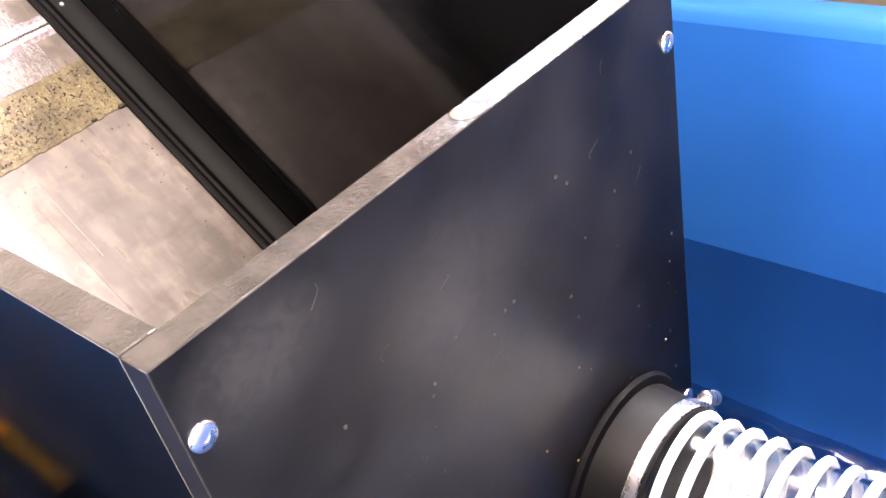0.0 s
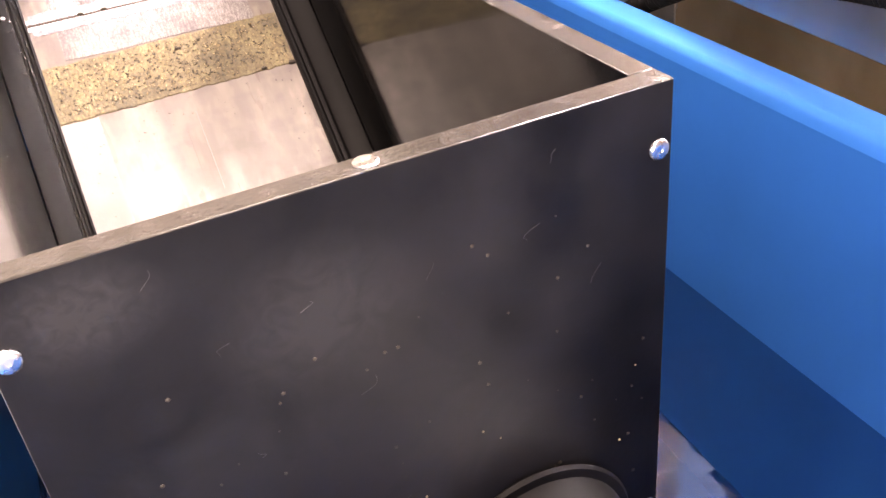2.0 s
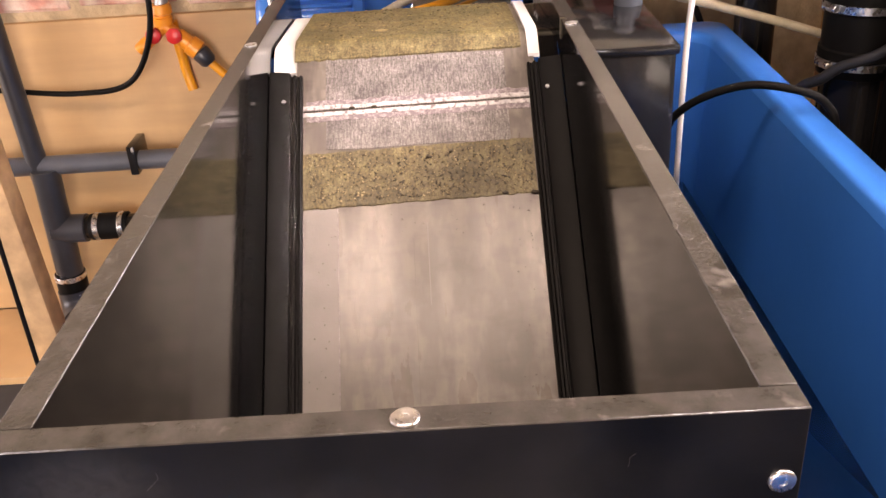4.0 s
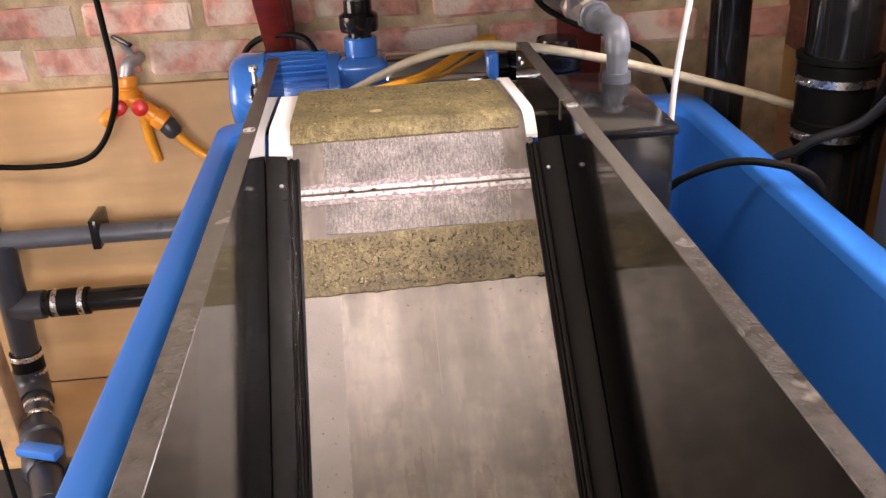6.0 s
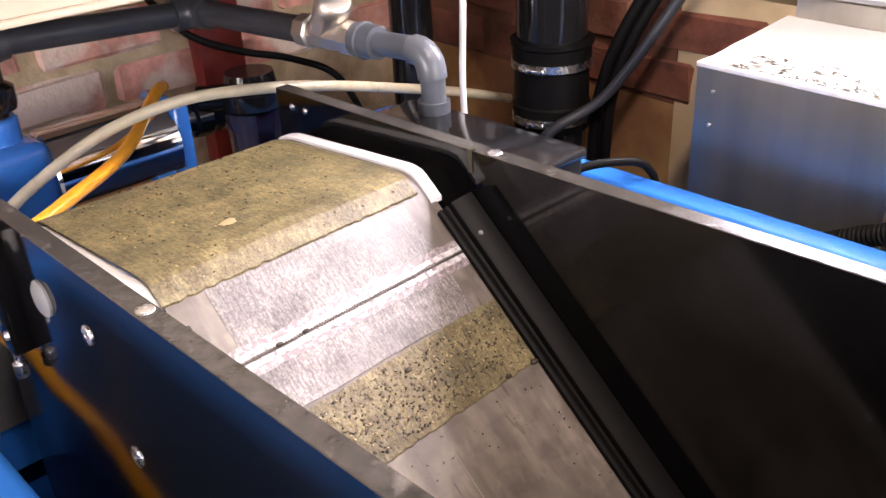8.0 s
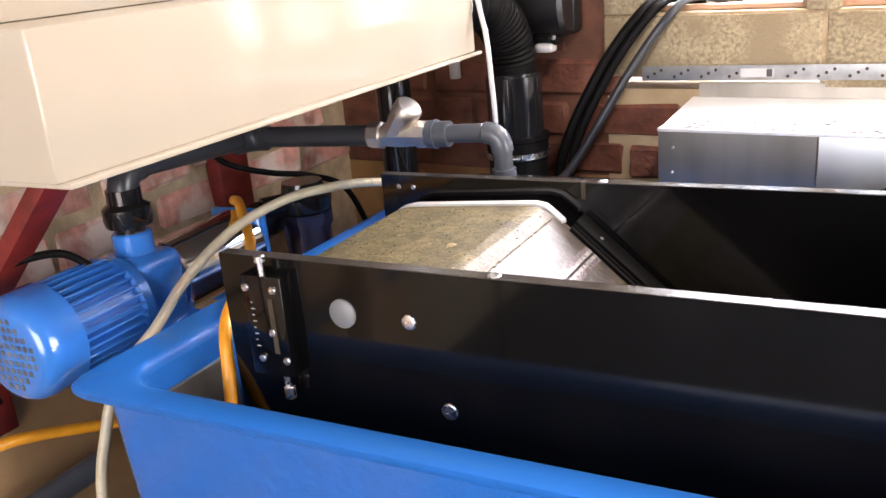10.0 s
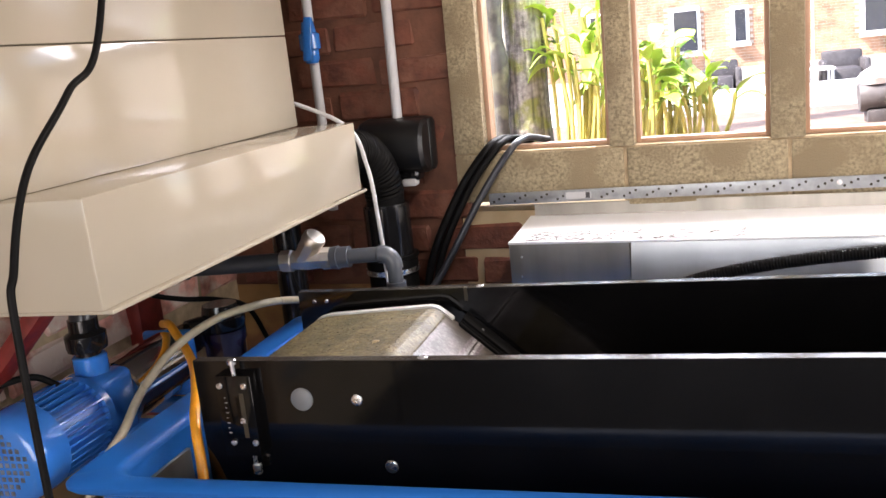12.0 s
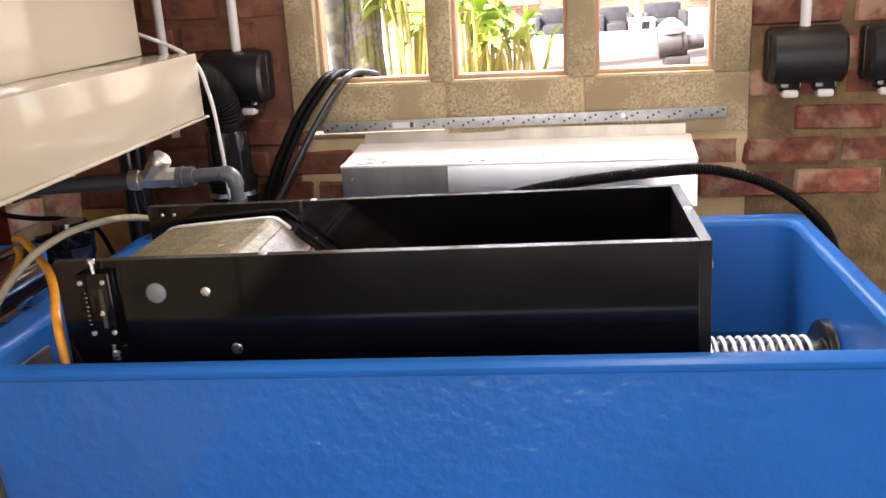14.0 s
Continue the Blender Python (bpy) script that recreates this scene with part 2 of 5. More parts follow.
BRICKP = mat("red_brown_painted_brick", (0.14, 0.043, 0.024), 0.7, var=0.4, scale=25, bump=0.8, bscale=90, second=(0.19, 0.075, 0.044), sscale=14, rand=0.12, dist=0.004)
STONE = mat("cast_stone", (0.33, 0.265, 0.165), 0.85, var=0.42, scale=150, bump=0.8, bscale=260, second=(0.26, 0.20, 0.12), sscale=9)
FRAMEPAINT = mat("brown_window_frame", (0.42, 0.25, 0.16), 0.5, var=0.1, bump=0.1)
CONCRETE = mat("concrete", (0.032, 0.030, 0.028), 0.85, var=0.15, bump=0.3)
PLASTER = mat("painted_wall", (0.15, 0.125, 0.10), 0.8, var=0.08, scale=5, bump=0.2)
GLASS = clear("window_glass", (1, 1, 1), 0.0, 1.1)
HOSECLEAR = clear("clear_hose_wall", (0.95, 0.97, 0.98), 0.08, 1.3)
BLUECLEAR = clear("blue_clear_bowl", (0.12, 0.18, 0.6), 0.05)
WATER = clear("pond_water", (0.10, 0.17, 0.22), 0.01, 1.33)
wt, wk = WATER.node_tree.nodes, WATER.node_tree.links
wt["Principled BSDF"].inputs["Specular IOR Level"].default_value = 0.12
ripple, rb = wt.new("ShaderNodeTexNoise"), wt.new("ShaderNodeBump")
ripple.inputs["Scale"].default_value = 14
rb.inputs["Strength"].default_value, rb.inputs["Distance"].default_value = 0.25, 0.004
wk.new(wt.new("ShaderNodeTexCoord").outputs["Object"], ripple.inputs["Vector"])
wk.new(ripple.outputs["Fac"], rb.inputs["Height"])
wk.new(rb.outputs[0], wt["Principled BSDF"].inputs["Normal"])
LEAF = mat("garden_leaf", (0.30, 0.46, 0.07), 0.4, var=0.4, scale=12, bump=0.1)
STEMS = mat("pale_plant_stem", (0.48, 0.44, 0.12), 0.5, var=0.3)
BRONZE = mat("weathered_statue_stone", (0.07, 0.07, 0.066), 0.45, var=0.5, scale=14, bump=0.6, bscale=50, second=(0.16, 0.165, 0.12), sscale=13, smin=0.48, smax=0.62)
HOUSEBRICK = mat("house_brick", (0.42, 0.24, 0.15), 0.85, var=0.45, scale=3.5, bump=0.2)
PAVE = mat("paving", (0.30, 0.28, 0.26), 0.8, var=0.15, scale=4)
DARKGLASS = mat("dark_window_pane", (0.03, 0.035, 0.045), 0.1, var=0.1, bump=0)
CHARCOAL = mat("charcoal_rattan", (0.06, 0.056, 0.06), 0.6, var=0.3, bump=0.4)
GRILLE = mat("grey_fan_grille", (0.10, 0.13, 0.17), 0.4, var=0.8, scale=45)


# ---- mesh helpers ----
def thing(name, at, label, category, group="", kind=""):
    ob = new(name)
    ob.empty_display_size = 0.02
    ob.location = at
    return tagged(ob, label, category, group, kind)


def finish(name, bm, material, smooth=True):
    bmesh.ops.recalc_face_normals(bm, faces=bm.faces)
    me = bpy.data.meshes.new(name)
    bm.to_mesh(me)
    bm.free()
    for m in material if isinstance(material, (list, tuple)) else (material,):
        me.materials.append(m)
    if smooth:
        me.shade_smooth()
        me.set_sharp_from_angle(angle=radians(38))
    return me


def part(name, bm, material, parent=None, label="", kind=""):
    ob = new(name, finish(name, bm, material))
    if parent is not None:
        ob.parent = parent
        root = parent
        while root.parent is not None:
            root = root.parent
        ob.matrix_parent_inverse = Matrix.Translation(-root.location) if parent is root else Matrix()
    return tagged(ob, label, kind=kind)


def slab(x0, x1, y0, y1, z0, z1, bevel=0.0015, seg=2, m=None, bm=None):
    own = bmesh.new()
    bmesh.ops.create_cube(own, size=1, matrix=Matrix.LocRotScale(((x0 + x1) / 2, (y0 + y1) / 2, (z0 + z1) / 2), None, (abs(x1 - x0), abs(y1 - y0), abs(z1 - z0))))
    if bevel:
        bmesh.ops.bevel(own, geom=own.edges[:], offset=bevel, segments=seg, affect="EDGES", profile=0.5)
    return merge(own, bm, m)


def merge(own, bm=None, m=None):
    if m is not None:
        own.transform(m)
    if bm is None:
        return own
    tmp = bpy.data.meshes.new("tmp")
    own.to_mesh(tmp)
    own.free()
    bm.from_mesh(tmp)
    bpy.data.meshes.remove(tmp)
    return bm


def lathe(a, b, profile, seg=32, bm=None, m=None, close=True):
    """Turned solid about the line a to b; profile: (fraction of the way, radius)."""
    a, b = Vector(a), Vector(b)
    d = b - a
    q = d.to_track_quat("Z", "Y").to_matrix()
    own = bmesh.new()
    rings = []
    for f, r in profile:
        rings.append([own.verts.new(a + d * f + q @ Vector((r * math.cos(2 * math.pi * i / seg), r * math.sin(2 * math.pi * i / seg), 0))) for i in range(seg)])
    for p, n in zip(rings, rings[1:]):
        for i in range(seg):
            own.faces.new((p[i], p[(i + 1) % seg], n[(i + 1) % seg], n[i]))
    if close:
        own.faces.new(rings[0][::-1])
        own.faces.new(rings[-1])
    return merge(own, bm, m)


def rod(a, b, r, bev=0.001, seg=28, bm=None, m=None):
    d = (Vector(b) - Vector(a)).length
    e = min(bev, r * 0.5, d * 0.3) / d
    k = min(bev, r * 0.5)
    return lathe(a, b, [(0, r - k), (e, r), (1 - e, r), (1, r - k)], seg, bm, m)


def curve_pts(pts, n=12):
    pts = [Vector(p) for p in pts]
    ext = [pts[0] * 2 - pts[1]] + pts + [pts[-1] * 2 - pts[-2]]
    out = []
    for i in range(1, len(ext) - 2):
        p0, p1, p2, p3 = ext[i - 1:i + 3]
        for k in range(n):
            t = k / n
            out.append(0.5 * (2 * p1 + (p2 - p0) * t + (2 * p0 - 5 * p1 + 4 * p2 - p3) * t * t + (3 * p1 - p0 - 3 * p2 + p3) * t ** 3))
    out.append(pts[-1])
    return out


def sweep(pts, r, seg=14, n=12, smooth=True, bm=None, ridge=0.0, pitch=0.008):
    """A hose along the points; ridge and pitch corrugate it."""
    path = curve_pts(pts, n) if smooth else [Vector(p) for p in pts]
    if ridge:
        dense, run = [], 0.0
        for p, q in zip(path, path[1:]):
            ln = (q - p).length
            k = max(1, int(ln / (pitch / 4)))
            dense += [p.lerp(q, i / k) for i in range(k)]
        path = dense + [path[-1]]
    own = bmesh.new()
    up, rings, run = None, [], 0.0
    for i, p in enumerate(path):
        d = (path[min(i + 1, len(path) - 1)] - path[max(i - 1, 0)]).normalized()
        if up is None:
            up = d.orthogonal().normalized()
        up = (up - d * up.dot(d)).normalized()
        side = d.cross(up)
        if i:
            run += (p - path[i - 1]).length
        rr = r + (ridge * math.sin(2 * math.pi * run / pitch) if ridge else 0)
        rings.append([own.verts.new(p + up * (rr * math.cos(2 * math.pi * k / seg)) + side * (rr * math.sin(2 * math.pi * k / seg))) for k in range(seg)])
    for p, q in zip(rings, rings[1:]):
        for k in range(seg):
            own.faces.new((p[k], p[(k + 1) % seg], q[(k + 1) % seg], q[k]))
    own.faces.new(rings[0][::-1])
    own.faces.new(rings[-1])
    return merge(own, bm)


def bend(a, corner, b, k=6):
    """Points of a pipe elbow from a by corner to b."""
    a, c, b = Vector(a), Vector(corner), Vector(b)
    return [(a * (1 - t) + c * t) * (1 - t) + (c * (1 - t) + b * t) * t for t in [i / k for i in range(k + 1)]]


def bolt_head(at, d, r, h=0.002, socket=True, bm=None):
    at, d = Vector(at), Vector(d)
    bm = lathe(at, at + d * h, [(0, r), (0.45, r), (0.8, r * 0.93), (1, r * 0.8), (1, r * 0.3), (0.8, r * 0.28)] if socket else [(0, r), (0.4, r), (0.85, r * 0.75), (1, r * 0.3)], 20, bm)
    return bm


# ---- room ----
MN = Matrix.Translation((-0.35, 0.99, 0)) @ pose(0, 0, 0, 0, 0.9, -2.0)


def nbox(u0, u1, v0, v1, w0, w1, bevel=0.002, bm=None):
    """A block on the window wall: along it, into it (room side negative), height."""
    return slab(u0, u1, v0, v1, w0, w1, bevel, 2, MN, bm)


part("floor", slab(-1.75, 3.0, -3.0, 1.2, -0.1, 0.0, 0), CONCRETE)["kind"] = "structure"
part("ceiling", slab(-1.75, 3.0, -3.0, 1.2, 2.4, 2.5, 0), PLASTER)["kind"] = "structure"
# South and east walls are unseen; their openings are added for the fill lamps.
part("wall_south", slab(-1.75, -1.4, -3.15, -3.0, 0, 2.4, 0, bm=slab(-1.4, 0.6, -3.15, -3.0, 2.05, 2.4, 0, bm=slab(0.6, 3.15, -3.15, -3.0, 0, 2.4, 0))), PLASTER)["kind"] = "structure"
part("wall_east", slab(3.0, 3.15, -3.0, -1.5, 0, 2.4, 0, bm=slab(3.0, 3.15, -1.5, 0.3, 2.05, 2.4, 0, bm=slab(3.0, 3.15, 0.3, 1.2, 0, 2.4, 0))), PLASTER)["kind"] = "structure"
wall_west = tagged(part("wall_west", slab(-1.75, -1.608, -3.0, 1.2, 0, 2.4, 0), MORTAR), "sandy mortar joints of the old brick wall", "wall", kind="structure")
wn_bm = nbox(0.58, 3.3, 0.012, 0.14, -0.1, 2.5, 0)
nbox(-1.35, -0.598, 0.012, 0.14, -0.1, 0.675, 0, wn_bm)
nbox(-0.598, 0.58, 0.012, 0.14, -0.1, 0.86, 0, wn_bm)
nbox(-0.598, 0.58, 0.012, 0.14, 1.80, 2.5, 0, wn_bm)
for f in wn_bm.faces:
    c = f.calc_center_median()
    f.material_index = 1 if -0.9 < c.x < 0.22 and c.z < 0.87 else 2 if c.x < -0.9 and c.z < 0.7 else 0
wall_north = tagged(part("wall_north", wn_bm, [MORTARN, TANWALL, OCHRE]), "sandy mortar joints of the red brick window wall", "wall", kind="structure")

wall_corner = tagged(part("wall_corner", nbox(-1.35, -0.6, 0.012, 0.14, 0.676, 2.45, 0), PAINTJOINT), "red-brown painted brick wall beside the window", "wall", kind="structure")

# stone window
window = thing("window_1", (-0.35, 0.99, 0.86), "three-light window in a cast stone surround with brown frames", "window", kind="structure")
LIGHTS = [(-0.522, -0.222), (-0.163, 0.131), (0.203, 0.492)]
SILL, HEAD = 1.008, 1.72
for u0, u1, w0 in ((-0.60, -0.191, 0.885), (-0.183, 0.166, 0.868), (0.174, 0.578, 0.857)):
    part("stone_block", nbox(u0, u1, 0.0, 0.12, w0, SILL - 0.006, 0.004), STONE, window)
for u0, u1 in ((-0.60, LIGHTS[0][0]), (LIGHTS[0][1], LIGHTS[1][0]), (LIGHTS[1][1], LIGHTS[2][0]), (LIGHTS[2][1], 0.578)):
    part("mullion", nbox(u0, u1, 0.0, 0.12, SILL - 0.003, HEAD, 0.005), STONE, window)
part("joint", nbox(-0.598, 0.576, 0.006, 0.11, SILL - 0.010, SILL - 0.001, 0), MORTAR, window)
for u in (-0.187, 0.17):
    part("joint", nbox(u - 0.006, u + 0.006, 0.006, 0.11, 0.87, SILL - 0.008, 0), MORTAR, window)
part("lintel", nbox(-0.60, 0.578, 0.0, 0.12, HEAD + 0.003, 1.85, 0.004), STONE, window)
for u0, u1 in LIGHTS:
    fr = nbox(u0, u0 + 0.010, 0.03, 0.07, SILL, HEAD, 0.001)
    nbox(u1 - 0.010, u1, 0.03, 0.07, SILL, HEAD, 0.001, fr)
    nbox(u0, u1, 0.031, 0.071, SILL, SILL + 0.010, 0.001, fr)
    frame_ob = part("window_frame", fr, FRAMEPAINT, window)
    pane = part("pane", nbox(u0 + 0.008, u1 - 0.008, 0.055, 0.059, SILL + 0.008, HEAD, 0), GLASS, window)
    pane.visible_shadow = False

tagged(part("floor_board", slab(-1.587, -1.29, -1.15, 0.9, 0.0, 0.018, 0.001), PLY), "plain plywood sheet laid on the floor", "board", kind="structure")
# plywood on the west wall
ply = tagged(part("plywood_panel", slab(-1.606, -1.588, -1.2, 0.32, 0.02, 0.70, 0.001), PLY), "plain plywood board fixed low on the brick wall", "board", kind="structure")

# ---- blue tub ----
tub = thing("tub", (-0.5, 0.29, 0.0), "blue fibreglass tub with a wide rim, half full of water", "tub")


def ring_rect(x0, x1, y0, y1, z, r, n=6):
    pts = []
    for cx, cy, a0 in ((x1 - r, y1 - r, 0), (x0 + r, y1 - r, 90), (x0 + r, y0 + r, 180), (x1 - r, y0 + r, 270)):
        for i in range(n + 1):
            a = radians(a0 + 90 * i / n)
            px, py = cx + r * math.cos(a), cy + r * math.sin(a)
            pts.append(Vector((px, py - 0.019 * (px + 0.55) * max(0.0, py - 0.2) / 0.5, z)))
    return pts


TX0, TX1, TY0, TY1, RIM = -1.275, 0.315, -0.118, 0.718, 0.70
loops = []
for inset, z, r in ((0.030, 0.0, 0.06), (0.022, 0.3, 0.06), (0.010, RIM - 0.022, 0.05), (0.004, RIM - 0.0175, 0.035), (0.0, RIM - 0.011, 0.03), (0.0, RIM - 0.005, 0.03), (0.005, RIM, 0.032)):
    west = inset + 0.032 if z < RIM - 0.02 else inset
    loops.append(ring_rect(TX0 + west, TX1 - inset, TY0 + inset, TY1 - inset, z, r))
IX0, IX1, IY0, IY1 = -1.205, 0.275, -0.078, 0.668
for inset, z, r in ((-0.012, RIM + 0.0015, 0.05), (-0.007, RIM, 0.055), (-0.003, RIM - 0.005, 0.055), (0.0, RIM - 0.014, 0.055), (0.010, 0.45, 0.055), (0.02, 0.14, 0.05), (0.05, 0.10, 0.05)):
    loops.append(ring_rect(IX0 + inset, IX1 - inset, IY0 + inset, IY1 - inset, z, r))


def shell(rings, cap):
    bm = bmesh.new()
    vs = [[bm.verts.new(p) for p in lp] for lp in rings]
    for p, q in zip(vs, vs[1:]):
        for i in range(len(p)):
            bm.faces.new((p[i], p[(i + 1) % len(p)], q[(i + 1) % len(p)], q[i]))
    if cap is not None:
        bm.faces.new(vs[cap])
    return bm


part("outer_wall", shell(loops[:4], 0), BLUEROUGH, tub, "blue wall with wavy laminate texture")
part("rim", shell(loops[3:11], None), BLUE, tub)
part("basin", shell(loops[10:], -1), BLUE, tub)
WZ = 0.434
water = tagged(part("water", slab(IX0 + 0.012, IX1 - 0.012, IY0 + 0.012, IY1 - 0.014, 0.12, WZ, 0), WATER), "still clear water in the blue tub", "water", kind="structure")
water.visible_shadow = False

plate = tagged(part("steel_plate", slab(-1.194, -1.186, -0.04, 0.10, 0.50, 0.66, 0.002), OLDSTEEL), "dull stainless plate against the tub wall", "plate")
part("plate_bolt", bolt_head((-1.186, 0.006, 0.625), (1, 0, 0), 0.007), BOLT, plate)

# ---- belt filter box ----
L, W, T, Z, ZB = 1.087, 0.395, 0.0185, 0.85, 0.33
box = thing("belt_filter", (-0.5, 0.2, 0.10), "black plastic belt filter box standing in the blue tub", "filter")


def panel(x0, x1, y0, y1, name):
    bm = slab(x0, x1, y0, y1, ZB, Z, 0.0007, 1)
    for f in bm.faces:
        if f.calc_center_median().z > Z - 0.003:
            f.material_index = 1
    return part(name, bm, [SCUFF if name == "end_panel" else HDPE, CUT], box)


panel(-L, -T - 0.0005, 0, T, "side_panel")
panel(-L, -T - 0.0005, W - T, W, "side_panel")
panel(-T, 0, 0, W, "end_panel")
for y in (0.06, 0.335):
    part("foot", slab(-0.95, -0.12, y - 0.02, y + 0.02, 0.10, ZB + 0.02, 0.002), HDPE, box)
for at, d, r in (((0, 0.0085, 0.808), (1, 0, 0), 0.007), ((0, 0.3855, 0.806), (1, 0, 0), 0.007), ((0, 0.386, 0.492), (1, 0, 0), 0.007),
                 ((-0.826, 0, 0.789), (0, -1, 0), 0.009), ((-0.785, 0, 0.686), (0, -1, 0), 0.010)):
    part("bolt", bolt_head(at, d, r), BOLT, box)
for x, y in ((-0.722, T / 2), (-0.732, W - T / 2), (-T / 2, 0.203)):
    part("rim_bolt", bolt_head((x, y, Z), (0, 0, 1), 0.0075, 0.0016), BOLT, box)
part("hole_cap", lathe((-0.913, 0, 0.79), (-0.913, -0.006, 0.79), [(0, 0.0175), (0.4, 0.0175), (0.8, 0.014), (1, 0.004)], 28), mat("grey_cap", (0.16, 0.165, 0.17), 0.45), box, "grey plastic hole cap")
# Notch is a dark block on the panel, its shade given as colour.
part("notch", slab(-0.760, -0.754, W - T - 0.0012, W - T + 0.006, 0.826, 0.8508, 0), BITD, box)

PROFILE = [(-1.052, 0.775), (-1.046, 0.797), (-1.030, 0.808), (-1.01, 0.813), (-0.90, 0.820), (-0.815, 0.825), (-0.800, 0.822), (-0.785, 0.810),
           (-0.635, 0.6765), (-0.33, 0.405), (-0.26, 0.375), (-0.03, 0.365)]


def height(x):
    for (x0, z0), (x1, z1) in zip(PROFILE, PROFILE[1:]):
        if x0 <= x <= x1:
            return z0 + (z1 - z0) * (x - x0) / (x1 - x0)
    return PROFILE[0][1] if x < PROFILE[0][0] else PROFILE[-1][1]


def strip(x0, x1, y0, y1, lift, thick, nx=40, ny=2, rough=0.0, skew=0.0, edge=0.0):
    """A band that follows the belt."""
    bm = bmesh.new()
    top, bot = [], []
    for i in range(nx + 1):
        a, b = [], []
        for j in range(ny + 1):
            y = y0 + (y1 - y0) * j / ny
            x = x0 + (x1 - x0) * i / nx + skew * (j / ny - 0.5)
            if edge and i in (0, nx):
                x += edge * noise.noise(Vector((x0 * 40, y * 120, 3)))
            h = height(x) + lift
            inner = 0 < i < nx and 0 < j < ny
            a.append(bm.verts.new((x, y, h + (rough * (0.5 + noise.noise(Vector((x, y, 0)) * 330) + 0.6 * noise.noise(Vector((x, y, 4)) * 700)) if inner else 0))))
            b.append(bm.verts.new((x, y, h - thick)))
        top.append(a)
        bot.append(b)
    for i in range(nx):
        for j in range(ny):
            bm.faces.new((top[i][j], top[i + 1][j], top[i + 1][j + 1], top[i][j + 1]))
            bm.faces.new((bot[i][j], bot[i][j + 1], bot[i + 1][j + 1], bot[i + 1][j]))
        bm.faces.new((top[i][0], bot[i][0], bot[i + 1][0], top[i + 1][0]))
        bm.faces.new((top[i][ny], top[i + 1][ny], bot[i + 1][ny], bot[i][ny]))
    for j in range(ny):
        bm.faces.new((top[0][j], top[0][j + 1], bot[0][j + 1], bot[0][j]))
        bm.faces.new((top[nx][j], bot[nx][j], bot[nx][j + 1], top[nx][j + 1]))
    return bm


BY0, BY1 = 0.050, 0.345
belt = part("belt", strip(-1.052, -0.03, BY0, BY1, 0, 0.002, 120, 4), MESH, box, "grey woven mesh filter belt")
part("stained_band", strip(-0.783, -0.690, 0.086, 0.308, 0.0006, 0.0005, 24, 4, edge=0.004), STAIN, belt)
SEAM = mat("white_seam_tape", (0.50, 0.48, 0.48), 0.25, var=0.25, scale=120, bump=0.3, bscale=500, second=(0.20, 0.17, 0.175), sscale=150, smin=0.52, smax=0.64)
part("seam", strip(-0.7358, -0.7318, BY0, BY1, 0.0012, 0.001, 4, 60, skew=-0.002, edge=0.0012), SEAM, belt, "white zip seam")
part("seam", strip(-0.7290, -0.7250, BY0, BY1, 0.0012, 0.001, 4, 60, skew=-0.002, edge=0.0012), SEAM, belt)
PINK = mat("pinkish_mesh_margin", (0.31, 0.27, 0.275), 0.3, var=0.4, scale=400, bump=0.3, bscale=700, second=(0.17, 0.14, 0.15), sscale=190, smin=0.42, smax=0.56, dist=0.0006)
part("seam_margin", strip(-0.7408, -0.7359, BY0 + 0.012, BY1 - 0.004, 0.0009, 0.0007, 6, 140, skew=-0.002, edge=0.0022), PINK, belt, "pinkish margin of the seam")
part("seam_margin", strip(-0.7249, -0.7200, BY0 + 0.012, BY1 - 0.004, 0.0009, 0.0007, 6, 140, skew=-0.002, edge=0.0022), PINK, belt)
part("zip", strip(-0.73065, -0.73015, BY0, BY1, 0.0014, 0.001, 2, 60, skew=-0.002), BITD, belt)
teeth = bmesh.new()
for k in range(190):
    y = BY0 + 0.004 + (BY1 - BY0 - 0.008) * k / 189
    x = -0.7304 - 0.002 * ((y - BY0) / (BY1 - BY0) - 0.5) + (0.0009 if k % 2 else -0.0009)
    slab(x - 0.0005, x + 0.0005, y - 0.0004, y + 0.0004, height(x) + 0.0008, height(x) + 0.0019, 0, bm=teeth)
part("zip_teeth", teeth, STAIN, belt, kind="stuff")
part("hem", strip(-0.632, -0.40, 0.056, 0.0985, 0.0006, 0.0005, 30, 3), TAPE, belt)
part("hem_edge", strip(-0.632, -0.40, 0.0985, 0.0994, 0.0008, 0.0007, 30, 1), PINK, belt)
part("crease", strip(-0.60, -0.44, 0.186, 0.1866, 0.0005, 0.0004, 20, 1), CREASE, belt)
part("crease", strip(-0.615, -0.54, 0.2025, 0.2034, 0.0005, 0.0004, 16, 1), TAPE, belt)
sl1 = part("sludge_layer", strip(-1.050, -0.784, 0.0475, 0.330, 0.0022, 0.002, 200, 200, 0.00045, -0.002, 0.0016), SLUDGE, belt, "olive brown wet sludge layer")
sl2 = part("sludge_layer", strip(-0.688, -0.6345, 0.057, 0.334, 0.0012, 0.001, 46, 220, 0.0006, -0.004, 0.0014), SLUDGE, belt, "olive sludge band")
rng = random.Random(5)


def debris(n, spots, size, name, material):
    bm = bmesh.new()
    for k in range(n):
        x0, x1, y0, y1, lift = spots[k % len(spots)]
        x, y = rng.uniform(x0, x1), rng.uniform(y0, y1)
        s = size * rng.uniform(0.5, 1.5)
        bmesh.ops.create_icosphere(bm, subdivisions=1, radius=s, matrix=Matrix.Translation((x, y, height(x) + lift)) @ pose(0, 0, 0, 0, 40 if x > -0.79 else 0, rng.uniform(0, 360)) @ Matrix.Diagonal((rng.uniform(0.7, 1.3), rng.uniform(0.7, 1.2), 0.45, 1)))
    return part(name, bm, material, belt, kind="stuff")


